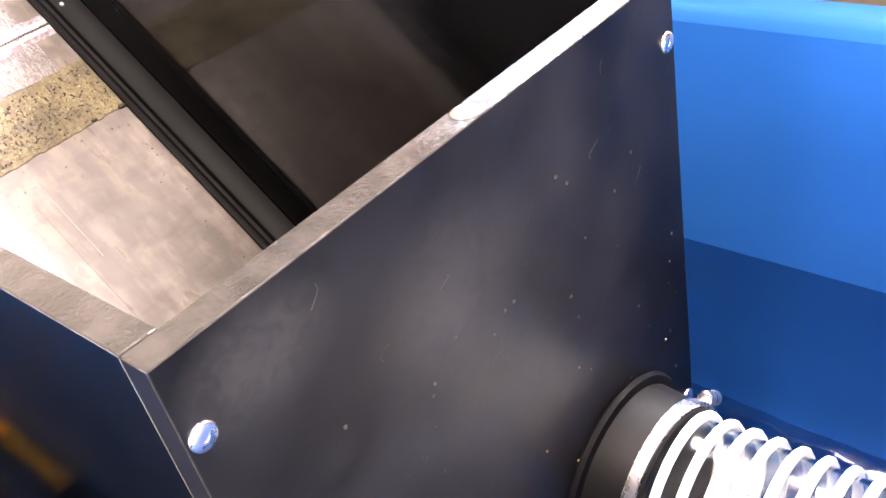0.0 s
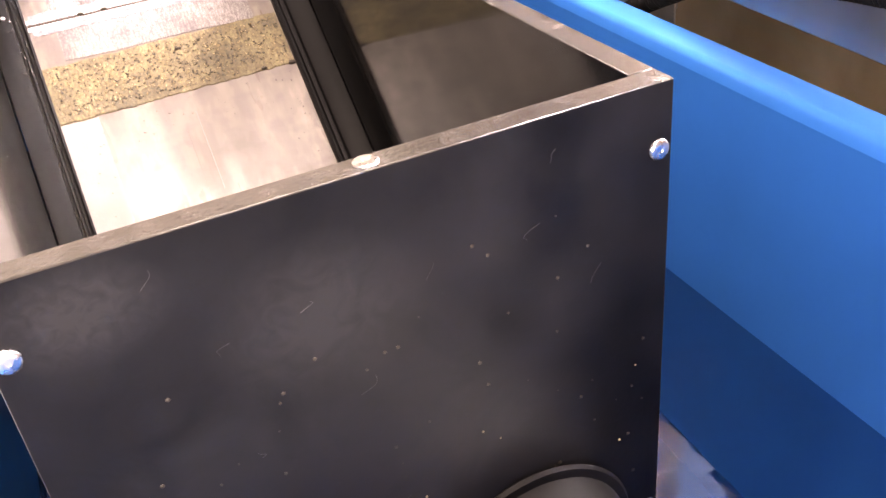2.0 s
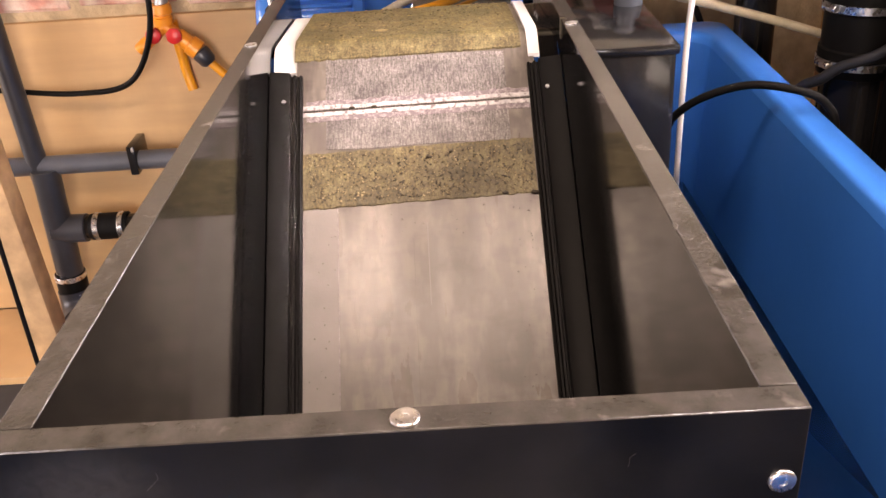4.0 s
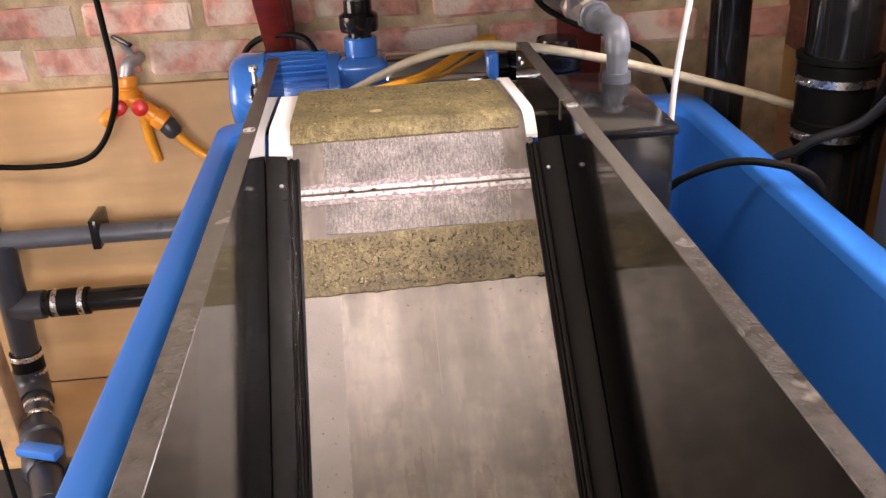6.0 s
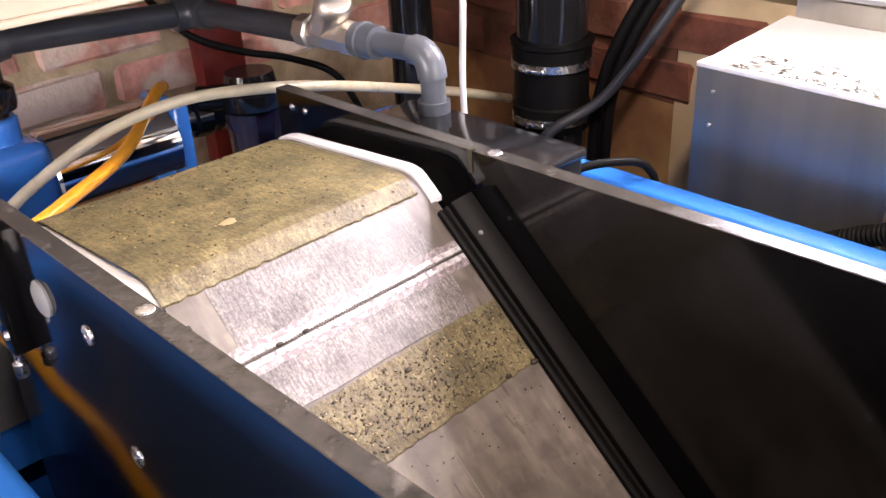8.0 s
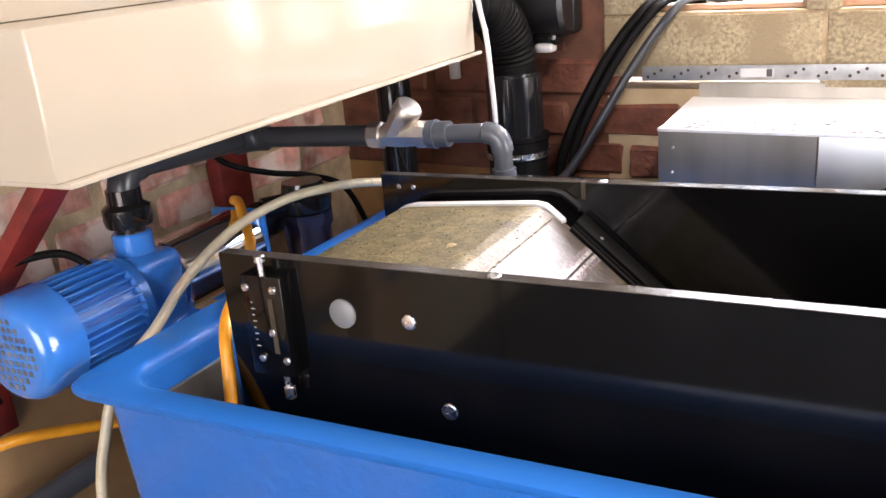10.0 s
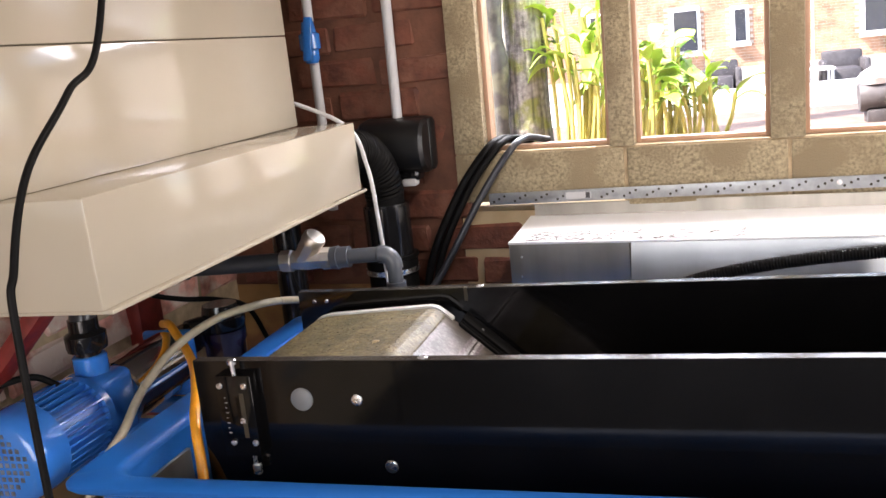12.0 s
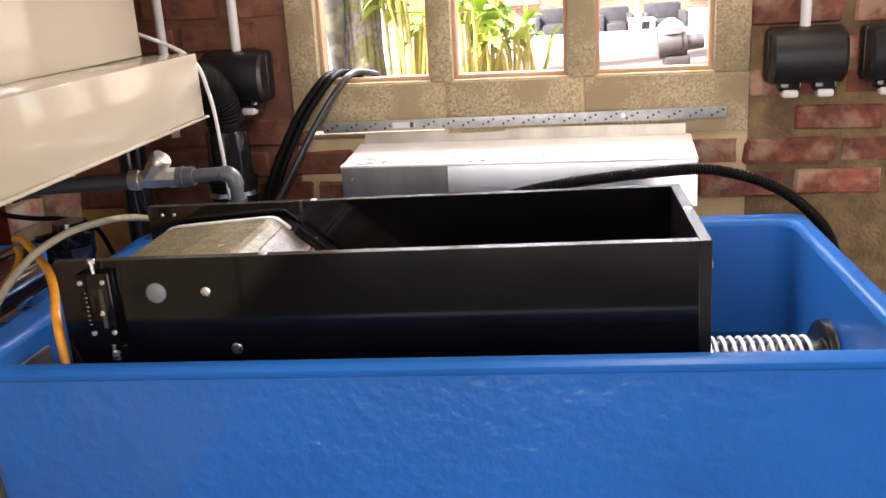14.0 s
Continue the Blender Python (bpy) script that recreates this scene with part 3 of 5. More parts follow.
S1, S2, S3 = (-1.03, -0.79, 0.07, 0.32, 0.003), (-0.684, -0.638, 0.062, 0.33, 0.002), (-0.633, -0.60, 0.06, 0.335, 0.0008)
debris(950, [S2, S2, S2, S2, S1], 0.00115, "dark_grit", BITD)
debris(480, [S2, S2, S2, S1], 0.0012, "pale_grit", BITL)
debris(90, [S3, (-0.63, -0.34, 0.06, 0.098, 0.0008), (-0.633, -0.46, 0.30, 0.335, 0.0008)], 0.0009, "loose_grit", BITD)
for x, y, s in ((-0.676, 0.209, 0.0032), (-0.636, 0.331, 0.004), (-0.7305, 0.118, 0.003), (-0.7305, 0.145, 0.003), (-0.637, 0.296, 0.003)):
    bm = bmesh.new()
    bmesh.ops.create_icosphere(bm, subdivisions=2, radius=s, matrix=Matrix.Translation((x, y, height(x) + 0.002)) @ Matrix.Diagonal((0.8, 1.3, 0.6, 1)))
    part("dirt_lump", bm, BITD, belt)
for x, y in ((-0.85, 0.155),):
    bm = bmesh.new()
    bmesh.ops.create_icosphere(bm, subdivisions=2, radius=0.0065, matrix=Matrix.Translation((x, y, height(x) + 0.0025)) @ Matrix.Diagonal((0.9, 1.2, 0.25, 1)))
    for v in bm.verts:
        v.co += Vector((noise.noise(v.co * 300), noise.noise(v.co * 310), 0)) * 0.005
    part("pale_clump", bm, BITL, belt)
part("drive_roller", rod((-1.03, 0.03, 0.777), (-1.03, 0.365, 0.777), 0.028), BLACK, box)
for y0, y1 in ((0.021, 0.0495), (0.338, 0.352)):
    part("edge_trim", strip(-1.035, -0.775, y0, y1, 0.0035 if y0 > 0.1 else -0.003, 0.005, 60, 2), WHITE, box, "white plastic belt edge trim")

part("side_ledge", strip(-1.06, -0.765, 0.3525, W - T - 0.0005, -0.002, 0.006, 60, 2), HDPE, box)


def rail(side):
    """Seal rail: two ribs at the belt, then a flat bar up to the wall. side: +1 for the far panel."""
    yb = BY1 - 0.010 if side > 0 else BY0 + 0.008
    yw = W - T - 0.001 if side > 0 else T + 0.001
    s = 1 if side > 0 else -1
    far = abs(yw - yb)
    prof = [(0, 0.001), (0.000, 0.006), (0.0025, 0.0075), (0.004, 0.005), (0.0065, 0.005), (0.008, 0.0085), (0.0105, 0.009), (0.0115, 0.006), (0.0135, 0.006), (0.014, 0.012), (0.0155, 0.0135),
            (far - 0.002, 0.0165), (far, 0.0165), (far, 0.0), (0, 0.001)]
    bm = bmesh.new()
    rows = []
    n = 40
    for i in range(n + 1):
        x = -0.765 + (0.765 - 0.27) * i / n
        rows.append([bm.verts.new((x + h * 0.55, yb + s * d, height(x) + h * 0.85)) for d, h in prof[:-1]])
    for a, b in zip(rows, rows[1:]):
        for j in range(len(a)):
            bm.faces.new((a[j], a[(j + 1) % len(a)], b[(j + 1) % len(a)], b[j]))
    bm.faces.new(rows[0])
    bm.faces.new(rows[-1][::-1])
    r = part("seal_rail", bm, RUBBER, box, "black ribbed rubber seal rail")
    for x in (-0.735,):
        yy = yb + s * 0.021
        part("screw", bolt_head((x + 0.009, yy, height(x) + 0.0115), (0.67, 0, 0.74), 0.0026, 0.0016), GALV, r)
    return r


rail(1)
rail(-1)
wet = bmesh.new()
for k in range(260):
    x = rng.uniform(-0.75, -0.52)
    d = rng.uniform(0.002, 0.026)
    bmesh.ops.create_icosphere(wet, subdivisions=1, radius=rng.uniform(0.0007, 0.0016), matrix=Matrix.Translation((x + 0.009, BY0 + 0.006 - d, height(x) + 0.0118)) @ Matrix.Diagonal((1, 1, 0.6, 1)))
part("condensation", wet, clear("water_drop", (1, 1, 1), 0.0, 1.33), box, kind="stuff")


def tensioner(y, d):
    a = part("tension_plate", slab(-1.043, -0.984, min(y, y + 0.018 * d), max(y, y + 0.018 * d), 0.705, 0.832, 0.001), HDPE, box)
    yy = y + 0.018 * d
    # Dark bar standing proud in place of the slot's shaded recess.
    part("slot", slab(-1.006, -0.999, min(yy - 0.002 * d, yy + 0.0006 * d), max(yy - 0.002 * d, yy + 0.0006 * d), 0.735, 0.805, 0), BITD, a)
    for k in range(8):
        part("scale_mark", slab(-1.032, -1.027 - 0.002 * (k % 2), min(yy, yy + 0.0005 * d), max(yy, yy + 0.0005 * d), 0.742 + 0.008 * k, 0.7428 + 0.008 * k, 0), PALEGREY, a)
    for x, z in ((-1.036, 0.817), (-0.996, 0.817), (-1.026, 0.727), (-0.990, 0.727), (-1.005, 0.762)):
        part("screw", bolt_head((x, yy, z), (0, d, 0), 0.0048, 0.003), BOLT, a)
    part("tension_bolt", rod((-1.012, y + 0.014 * d, 0.826), (-1.012, y + 0.014 * d, 0.850), 0.0032, bm=rod((-1.012, y + 0.014 * d, 0.849), (-1.012, y + 0.014 * d, 0.857), 0.0065)), BOLT, a)
    part("tension_bolt", rod((-0.998, y + 0.014 * d, 0.688), (-0.998, y + 0.014 * d, 0.71), 0.0032, bm=rod((-0.996, y + 0.014 * d, 0.676), (-0.996, y + 0.014 * d, 0.692), 0.0068)), BOLT, a)


tensioner(0.0, -1)
for x in (-1.055, -1.03):
    part("screw", bolt_head((x, W - T, 0.832), (0, -1, 0), 0.004, 0.002), BOLT, box)
BARS = mat("bright_steel_bar", (0.82, 0.82, 0.82), 0.35, 0.4, var=0.05, bump=0.05)
MB = Matrix.Translation((-0.722, 0, 0.585)) @ pose(0, 0, 0, 0, -10, 0)
brk = part("side_bar", slab(-0.009, 0.009, -0.0115, -0.0065, -0.165, 0.0, 0.001, m=MB, bm=slab(-0.009, 0.009, -0.040, -0.0065, -0.170, -0.165, 0.001, m=MB)), BARS, box, "bright steel bracket bar with two studs")
for z in (-0.012, -0.034):
    part("stud", rod(MB @ Vector((0, -0.0005, z)), MB @ Vector((0, -0.0215, z)), 0.0032), BARS, brk)

specks = bmesh.new()
for k in range(70):
    y, z = rng.uniform(0.03, 0.38), 0.82 - 0.33 * rng.random() ** 0.7
    bmesh.ops.create_icosphere(specks, subdivisions=1, radius=rng.uniform(0.0006, 0.0017), matrix=Matrix.Translation((0.0003, y, z)) @ Matrix.Diagonal((0.4, 1, 1, 1)))
part("dirt_spatter", specks, BITD, box, kind="stuff")
drips = bmesh.new()
for k in range(12):
    y, z = rng.uniform(0.05, 0.38), 0.70 - 0.2 * rng.random()
    bmesh.ops.create_icosphere(drips, subdivisions=1, radius=rng.uniform(0.0006, 0.0013), matrix=Matrix.Translation((0.0004, y, z)) @ Matrix.Diagonal((0.5, 1, 1, 1)))
part("drip_spatter", drips, BITL, box, kind="stuff")
marks = bmesh.new()
for k in range(11):
    y, z = rng.uniform(0.02, 0.36), rng.uniform(0.60, 0.835)
    a, ln = rng.uniform(-0.7, 0.7) + 1.2, rng.uniform(0.003, 0.014)
    pts = [(0.0002, y + ln * t * math.cos(a) + 0.009 * noise.noise(Vector((k * 3.7, t * 1.6, 0.5))), z + ln * t * math.sin(a)) for t in (0, 0.33, 0.66, 1)]
    sweep(pts, rng.uniform(0.00008, 0.0002), 4, 5, bm=marks)
part("scratch_marks", marks, mat("chalky_scratch", (0.045, 0.043, 0.042), 0.6, var=0.4, scale=200), box, kind="stuff")
for x, r in ((-0.43, 0.011), (-0.40, 0.014), (-0.375, 0.012)):
    bm = bmesh.new()
    bmesh.ops.create_icosphere(bm, subdivisions=3, radius=r, matrix=Matrix.Translation((x, 0.368, height(x) + 0.014)) @ pose(0, 0, 0, 0, 42, 0) @ Matrix.Diagonal((1.2, 0.5, 0.35, 1)))
    for v in bm.verts:
        v.co += Vector((noise.noise(v.co * 150), noise.noise(v.co * 160), noise.noise(v.co * 170))) * 0.004
    part("sludge_clump", bm, BITL, box)

# ---- outlet hose ----
HY, HZ = 0.284, 0.500
hose = thing("outlet_hose", (0.14, HY, 0.42), "clear spiral hose with white coil and black rubber cuff", "hose")
part("cuff", lathe((0.0005, HY, HZ), (0.045, HY, HZ), [(0, 0.081), (0.05, 0.083), (0.12, 0.081), (0.14, 0.0745), (0.9, 0.0715), (1, 0.069)], 48), RUBBER, hose, "black rubber cuff")
coil = [Vector((0.030 + 0.205 * i / 360, HY + 0.0655 * math.cos(2 * math.pi * i / 30), HZ + 0.0655 * math.sin(2 * math.pi * i / 30))) for i in range(361)]
part("coil", sweep(coil, 0.0036, 8, smooth=False), WHITE, hose, "white spiral reinforcement")
tube = part("hose_wall", lathe((0.03, HY, HZ), (0.235, HY, HZ), [(0, 0.063), (1, 0.063), (1, 0.060), (0, 0.060), (0, 0.063)], 40, close=False), HOSECLEAR, hose)
tube.visible_shadow = False
part("clamp", lathe((0.034, HY, HZ), (0.043, HY, HZ), [(0, 0.0715), (0, 0.0735), (1, 0.0735), (1, 0.0715)], 48), BOLT, hose, "worm drive hose clamp")
part("clamp_screw", rod((0.038, HY + 0.060, HZ + 0.045), (0.038, HY + 0.076, HZ + 0.032), 0.006), BOLT, hose)
part("spigot", rod((0.225, HY, HZ), (IX1 - 0.012, HY, HZ), 0.055), BLACK, hose)
part("flange", lathe((IX1 - 0.030, HY, HZ), (IX1 - 0.010, HY, HZ), [(0, 0.09), (0.2, 0.096), (0.9, 0.098), (1, 0.098)], 48), BLACK, hose)

# ---- cream tank with its lower housing ----
tank = thing("header_tank", (-1.38, 0.2, 1.0), "glossy cream plastic tank with a projecting lower housing", "tank")
part("housing", slab(-1.59, -1.037, -0.24, 0.640, 1.0, 1.142, 0.004), CREAM, tank)
part("housing_lip", slab(-1.58, -1.029, -0.232, 0.648, 0.994, 1.0005, 0.002), CREAM, tank)
part("body", slab(-1.59, -1.170, -0.90, 0.652, 1.1425, 1.331, 0.003), CREAM, tank)
part("upper_body", slab(-1.59, -1.170, -0.90, 0.652, 1.3322, 2.0, 0.003), CREAM, tank)
part("spigot", rod((-1.10, 0.637, 1.075), (-1.10, 0.675, 1.075), 0.047), WHITE, tank)
for y in (-0.02, 0.59):
    wb = thing("wall_bracket", (-1.59, y, 0.7), "red oxide painted steel wall bracket under the cream tank", "bracket", "tank brackets")
    hw = 0.025 if y < 0 else 0.043
    part("wall_leg", slab(-1.606, -1.57, y - hw, y + hw, 0.52, 0.99, 0.002), REDPAINT, wb)
    part("arm", slab(-1.571, -1.20, y - 0.025, y + 0.025, 0.972, 0.993, 0.002), REDPAINT, wb)
    if y < 0:
        part("strut", slab(-0.20, 0.20, y - 0.025, y + 0.025, -0.012, 0.012, 0.002, m=Matrix.Translation((-1.445, 0, 0.825)) @ pose(0, 0, 0, 0, -43.5, 0)), REDPAINT, wb)
# ---- flexible duct and soil pipe ----
PX, PY = -1.085, 0.895
soil = thing("soil_pipe", (PX, PY, 0.0), "black plastic waste pipe with rubber coupler and steel clamps", "pipe")
part("pipe", rod((PX, PY, 0.0), (PX, PY, 0.67), 0.055), BLACK, soil)
part("coupler", lathe((PX, PY, 0.655), (PX, PY, 0.80), [(0, 0.061), (0.1, 0.063), (0.28, 0.063), (0.3, 0.060), (0.68, 0.060), (0.7, 0.063), (0.93, 0.063), (0.95, 0.0665), (1, 0.0665)], 40), RUBBER, soil)
for z in (0.675, 0.763):
    part("clamp", lathe((PX, PY, z - 0.006), (PX, PY, z + 0.006), [(0, 0.0635), (0, 0.065), (1, 0.065), (1, 0.0635)], 40), BOLT, soil)
    part("clamp_screw", rod((PX + 0.005, PY - 0.067, z), (PX + 0.035, PY - 0.060, z), 0.006), BOLT, soil)
part("upper_pipe", rod((PX, PY, 0.795), (PX, PY, 0.92), 0.056), BLACK, soil)
duct = thing("flexible_duct", (PX, 0.8, 0.92), "black corrugated flexible duct bending from the tank to the waste pipe", "duct")
part("duct", sweep([(-1.10, 0.665, 1.075), (-1.10, 0.73, 1.075), (-1.093, 0.82, 1.055), (PX, 0.875, 1.0), (PX, PY, 0.94), (PX, PY, 0.885)], 0.046, 28, 10, ridge=0.0022, pitch=0.012), RUBBER, duct)
part("clamp", lathe((PX, PY, 0.905), (PX, PY, 0.925), [(0, 0.047), (0, 0.051), (1, 0.051), (1, 0.047)], 32), BLACK, duct)
back_pipe = tagged(part("stack_pipe", rod((-1.31, 0.80, 0.0), (-1.31, 0.80, 2.4), 0.036), BLACK), "black vertical waste stack in the corner", "pipe")

# ---- pump, pipework ----
AX, AZ = -1.385, 0.719
pump = thing("pump", (AX, 0.1, 0.6), "blue horizontal pump with finned motor and polished steel barrel", "pump")
part("motor_body", rod((AX, -0.05, AZ), (AX, 0.08, AZ), 0.060), BLUEPAINT, pump)
for k in range(34):
    a = 2 * math.pi * k / 34
    c = Vector((AX + 0.067 * math.cos(a), 0.018, AZ + 0.0655 * math.sin(a)))
    part("fin", slab(-0.008, 0.008, -0.057, 0.057, -0.0019, 0.0019, 0.0007, 1, Matrix.Translation(c) @ Matrix.Rotation(-a, 4, "Y")), BLUEPAINT, pump)
cowl = part("fan_cowl", lathe((AX, -0.102, AZ), (AX, -0.035, AZ), [(0, 0.058), (0.06, 0.066), (0.2, 0.073), (0.4, 0.076), (0.97, 0.077), (1, 0.073)], 40), BLUEPAINT, pump)
for i in range(-4, 5):
    for j in range(-4, 5):
        if i * i + j * j <= 17:
            part("vent_hole", slab(AX + i * 0.0118 - 0.0036, AX + i * 0.0118 + 0.0036, -0.1026, -0.1005, AZ + j * 0.0118 - 0.0036, AZ + j * 0.0118 + 0.0036, 0), GRILLE, cowl)
part("motor_flange", rod((AX, 0.074, AZ), (AX, 0.098, AZ), 0.070, 0.004), BLUEPAINT, pump)
part("pump_head", slab(AX - 0.052, AX + 0.052, 0.090, 0.185, AZ - 0.06, AZ + 0.062, 0.018, 4), BLUEPAINT, pump)
part("discharge_port", rod((AX, 0.138, AZ + 0.05), (AX, 0.138, AZ + 0.095), 0.030, 0.003), BLUEPAINT, pump)
part("barrel", rod((AX, 0.18, AZ), (AX, 0.365, AZ), 0.062, 0.004, 44), CHROME, pump, "polished stainless barrel")
part("end_bracket", slab(AX - 0.055, AX + 0.055, 0.362, 0.385, AZ - 0.075, AZ + 0.062, 0.008, 3), BLUEPAINT, pump)
part("inlet_port", rod((AX, 0.38, AZ + 0.02), (AX, 0.43, AZ + 0.02), 0.028, 0.003), BLACK, pump)
part("inlet_union", lathe((AX, 0.405, AZ + 0.02), (AX, 0.475, AZ + 0.02), [(0, 0.026), (0.08, 0.034), (0.4, 0.036), (0.44, 0.029), (0.6, 0.029), (0.64, 0.034), (0.95, 0.033), (1, 0.026)], 12), BLACK, pump, "black ribbed union nut")
part("base", slab(AX - 0.06, AX + 0.06, 0.06, 0.20, AZ - 0.085, AZ - 0.05, 0.004), BLUEPAINT, pump)
for y in (0.1, 0.35):
    part("mounting_arm", slab(-1.605, AX + 0.06, y - 0.015, y + 0.015, AZ - 0.10, AZ - 0.075, 0.002), BLUEPAINT, pump)
pipe = thing("discharge_pipe", (AX, 0.3, 0.81), "dark grey pressure pipe with union and nickel check valve", "pipe")
part("union", lathe((AX, 0.138, 0.81), (AX, 0.138, 0.88), [(0, 0.022), (0.18, 0.022), (0.2, 0.034), (0.32, 0.036), (0.6, 0.036), (0.66, 0.030), (0.7, 0.026), (1, 0.026)], 14), BLACK, pipe)
PZ = 0.905
part("riser", rod((AX, 0.138, 0.86), (AX, 0.138, PZ - 0.03), 0.018), DARKGREY, pipe)
part("elbow", sweep(bend((AX, 0.138, PZ - 0.036), (AX, 0.138, PZ), (AX, 0.176, PZ)), 0.023, 20, smooth=False), DARKGREY, pipe)
P2 = (-1.41, 0.466, 0.884)
part("run", rod((AX, 0.170, PZ), (P2[0], P2[1] - 0.03, P2[2]), 0.018), DARKGREY, pipe)
part("elbow", sweep(bend((P2[0], P2[1] - 0.04, P2[2]), P2, (P2[0] + 0.036, P2[1], P2[2])), 0.024, 20, smooth=False), DARKGREY, pipe)
part("run", rod((P2[0] + 0.03, P2[1], P2[2]), (-1.16, 0.482, 0.887), 0.018), DARKGREY, pipe)
V0, V1 = Vector((-1.165, 0.482, 0.887)), Vector((-1.055, 0.488, 0.889))
valve = part("check_valve", lathe(V0, V1, [(0, 0.022), (0.2, 0.023), (0.22, 0.019), (0.5, 0.021), (0.78, 0.019), (0.8, 0.023), (1, 0.022)], 8), BRASS, pipe, "nickel plated Y check valve")
part("valve_neck", lathe((-1.120, 0.482, 0.892), (-1.092, 0.477, 0.925), [(0, 0.020), (0.55, 0.0205), (0.58, 0.0225), (1, 0.0225)], 8), BRASS, valve)
part("valve_cap", lathe((-1.092, 0.477, 0.925), (-1.080, 0.475, 0.938), [(0, 0.0235), (0.75, 0.0235), (1, 0.020)], 24), BRASS, valve)
part("adaptor", lathe((-1.058, 0.488, 0.889), (-1.02, 0.489, 0.890), [(0, 0.022), (0.4, 0.024), (0.42, 0.021), (1, 0.021)], 20), PIPEGREY, pipe)
part("run", rod((-1.025, 0.489, 0.890), (-0.96, 0.491, 0.892), 0.0148), PIPEGREY, pipe)
part("elbow", sweep(bend((-0.958, 0.491, 0.892), (-0.930, 0.492, 0.893), (-0.930, 0.492, 0.862)), 0.0175, 22, smooth=False), PIPEGREY, pipe, "light grey elbow")
part("drop", rod((-0.930, 0.492, 0.868), (-0.930, 0.492, 0.76), 0.0148), PIPEGREY, pipe)
part("socket", lathe((-0.930, 0.492, 0.815), (-0.930, 0.492, 0.835), [(0, 0.017), (0.2, 0.0195), (1, 0.0195)], 22), PIPEGREY, pipe)

chest = thing("control_box", (-0.85, 0.46, 0.45), "glossy black plastic box between filter and tub wall", "box")
part("case", slab(-0.985, -0.72, 0.40, 0.51, 0.12, 0.815, 0.008, 3), BLACK, chest)
part("lid", slab(-0.988, -0.717, 0.398, 0.513, 0.808, 0.821, 0.004, 2), BLACK, chest)
filt = thing("water_filter", (-1.33, 0.49, 0.58), "water filter with black head and clear blue bowl", "filter")
part("head", lathe((-1.33, 0.49, 0.745), (-1.33, 0.49, 0.80), [(0, 0.046), (0.3, 0.050), (0.5, 0.050), (0.6, 0.040), (1, 0.036)], 28), BLACK, filt)
part("bowl", lathe((-1.33, 0.49, 0.58), (-1.33, 0.49, 0.748), [(0, 0.034), (0.1, 0.040), (0.8, 0.043), (0.85, 0.048), (1, 0.048)], 28), BLUECLEAR, filt)
part("pipe_stub", rod((-1.37, 0.42, 0.765), (-1.345, 0.46, 0.765), 0.02), BLACK, filt)

# ---- stainless cover on the window wall ----
cover = thing("stainless_cover", (-0.36, 0.85, 0.65), "folded stainless steel sheet cover below the window", "cover")
MS = Matrix.Translation((-0.779, 0.808, 0)) @ pose(0, 0, 0, 0, 0.5, -3.3)
TILT = Matrix.Translation((0, 0, 0.832)) @ pose(0, 0, 0, 0.5, 0, 0) @ Matrix.Translation((0, 0, -0.832))
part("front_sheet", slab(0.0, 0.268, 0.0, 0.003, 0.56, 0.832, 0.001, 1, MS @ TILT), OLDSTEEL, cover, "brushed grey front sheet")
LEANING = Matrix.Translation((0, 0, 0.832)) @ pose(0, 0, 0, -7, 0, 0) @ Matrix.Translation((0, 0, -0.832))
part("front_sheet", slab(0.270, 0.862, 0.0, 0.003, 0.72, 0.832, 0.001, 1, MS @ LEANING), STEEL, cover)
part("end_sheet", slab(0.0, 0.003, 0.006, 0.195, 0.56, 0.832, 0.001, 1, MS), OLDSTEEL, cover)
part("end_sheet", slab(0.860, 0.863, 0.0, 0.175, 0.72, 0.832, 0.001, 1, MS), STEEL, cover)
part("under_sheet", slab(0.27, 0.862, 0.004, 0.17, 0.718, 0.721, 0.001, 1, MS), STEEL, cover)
bm = bmesh.new()
g = [[bm.verts.new(MS @ Vector((0.863 * i / 60, 0.002 + 0.212 * j / 8, 0.831 + 0.022 * j / 8 + 0.0012 * noise.noise(Vector((i * 0.25, j * 0.5, 0)))))) for j in range(9)] for i in range(61)]
for i in range(60):
    for j in range(8):
        bm.faces.new((g[i][j], g[i + 1][j], g[i + 1][j + 1], g[i][j + 1]))
part("top_sheet", bm, STEELTOP, cover, "dulled top sheet, made paler for the daylight on it")
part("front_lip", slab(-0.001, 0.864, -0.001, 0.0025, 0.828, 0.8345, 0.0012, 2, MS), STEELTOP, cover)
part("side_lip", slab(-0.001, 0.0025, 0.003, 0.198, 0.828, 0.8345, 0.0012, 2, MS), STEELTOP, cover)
lrng = random.Random(12)
leaf = bmesh.new()
for k in range(600):
    u, v = 0.04 + 0.5 * lrng.random() ** 1.2, 0.012 + 0.06 * lrng.random() ** 1.8
    s_ = lrng.uniform(0.0014, 0.0034)
    bmesh.ops.create_icosphere(leaf, subdivisions=1, radius=s_, matrix=MS @ Matrix.Translation((u, v, 0.8325 + 0.11 * v)) @ pose(0, 0, 0, 6, 0, lrng.uniform(-60, 60)) @ Matrix.Diagonal((lrng.uniform(1, 4.5), 0.45, 0.1, 1)))
part("dead_leaf_litter", leaf, mat("leaf_litter", (0.045, 0.038, 0.018), 0.7, var=0.5, scale=200), cover, "dark dry leaf litter", kind="stuff")
for u, z in ((0.028, 0.80), (0.026, 0.755)):
    part("rivet", rod(MS @ Vector((u, -0.004, z)), MS @ Vector((u, 0.004, z)), 0.0024, 0.0008, 12), BOLT, cover)
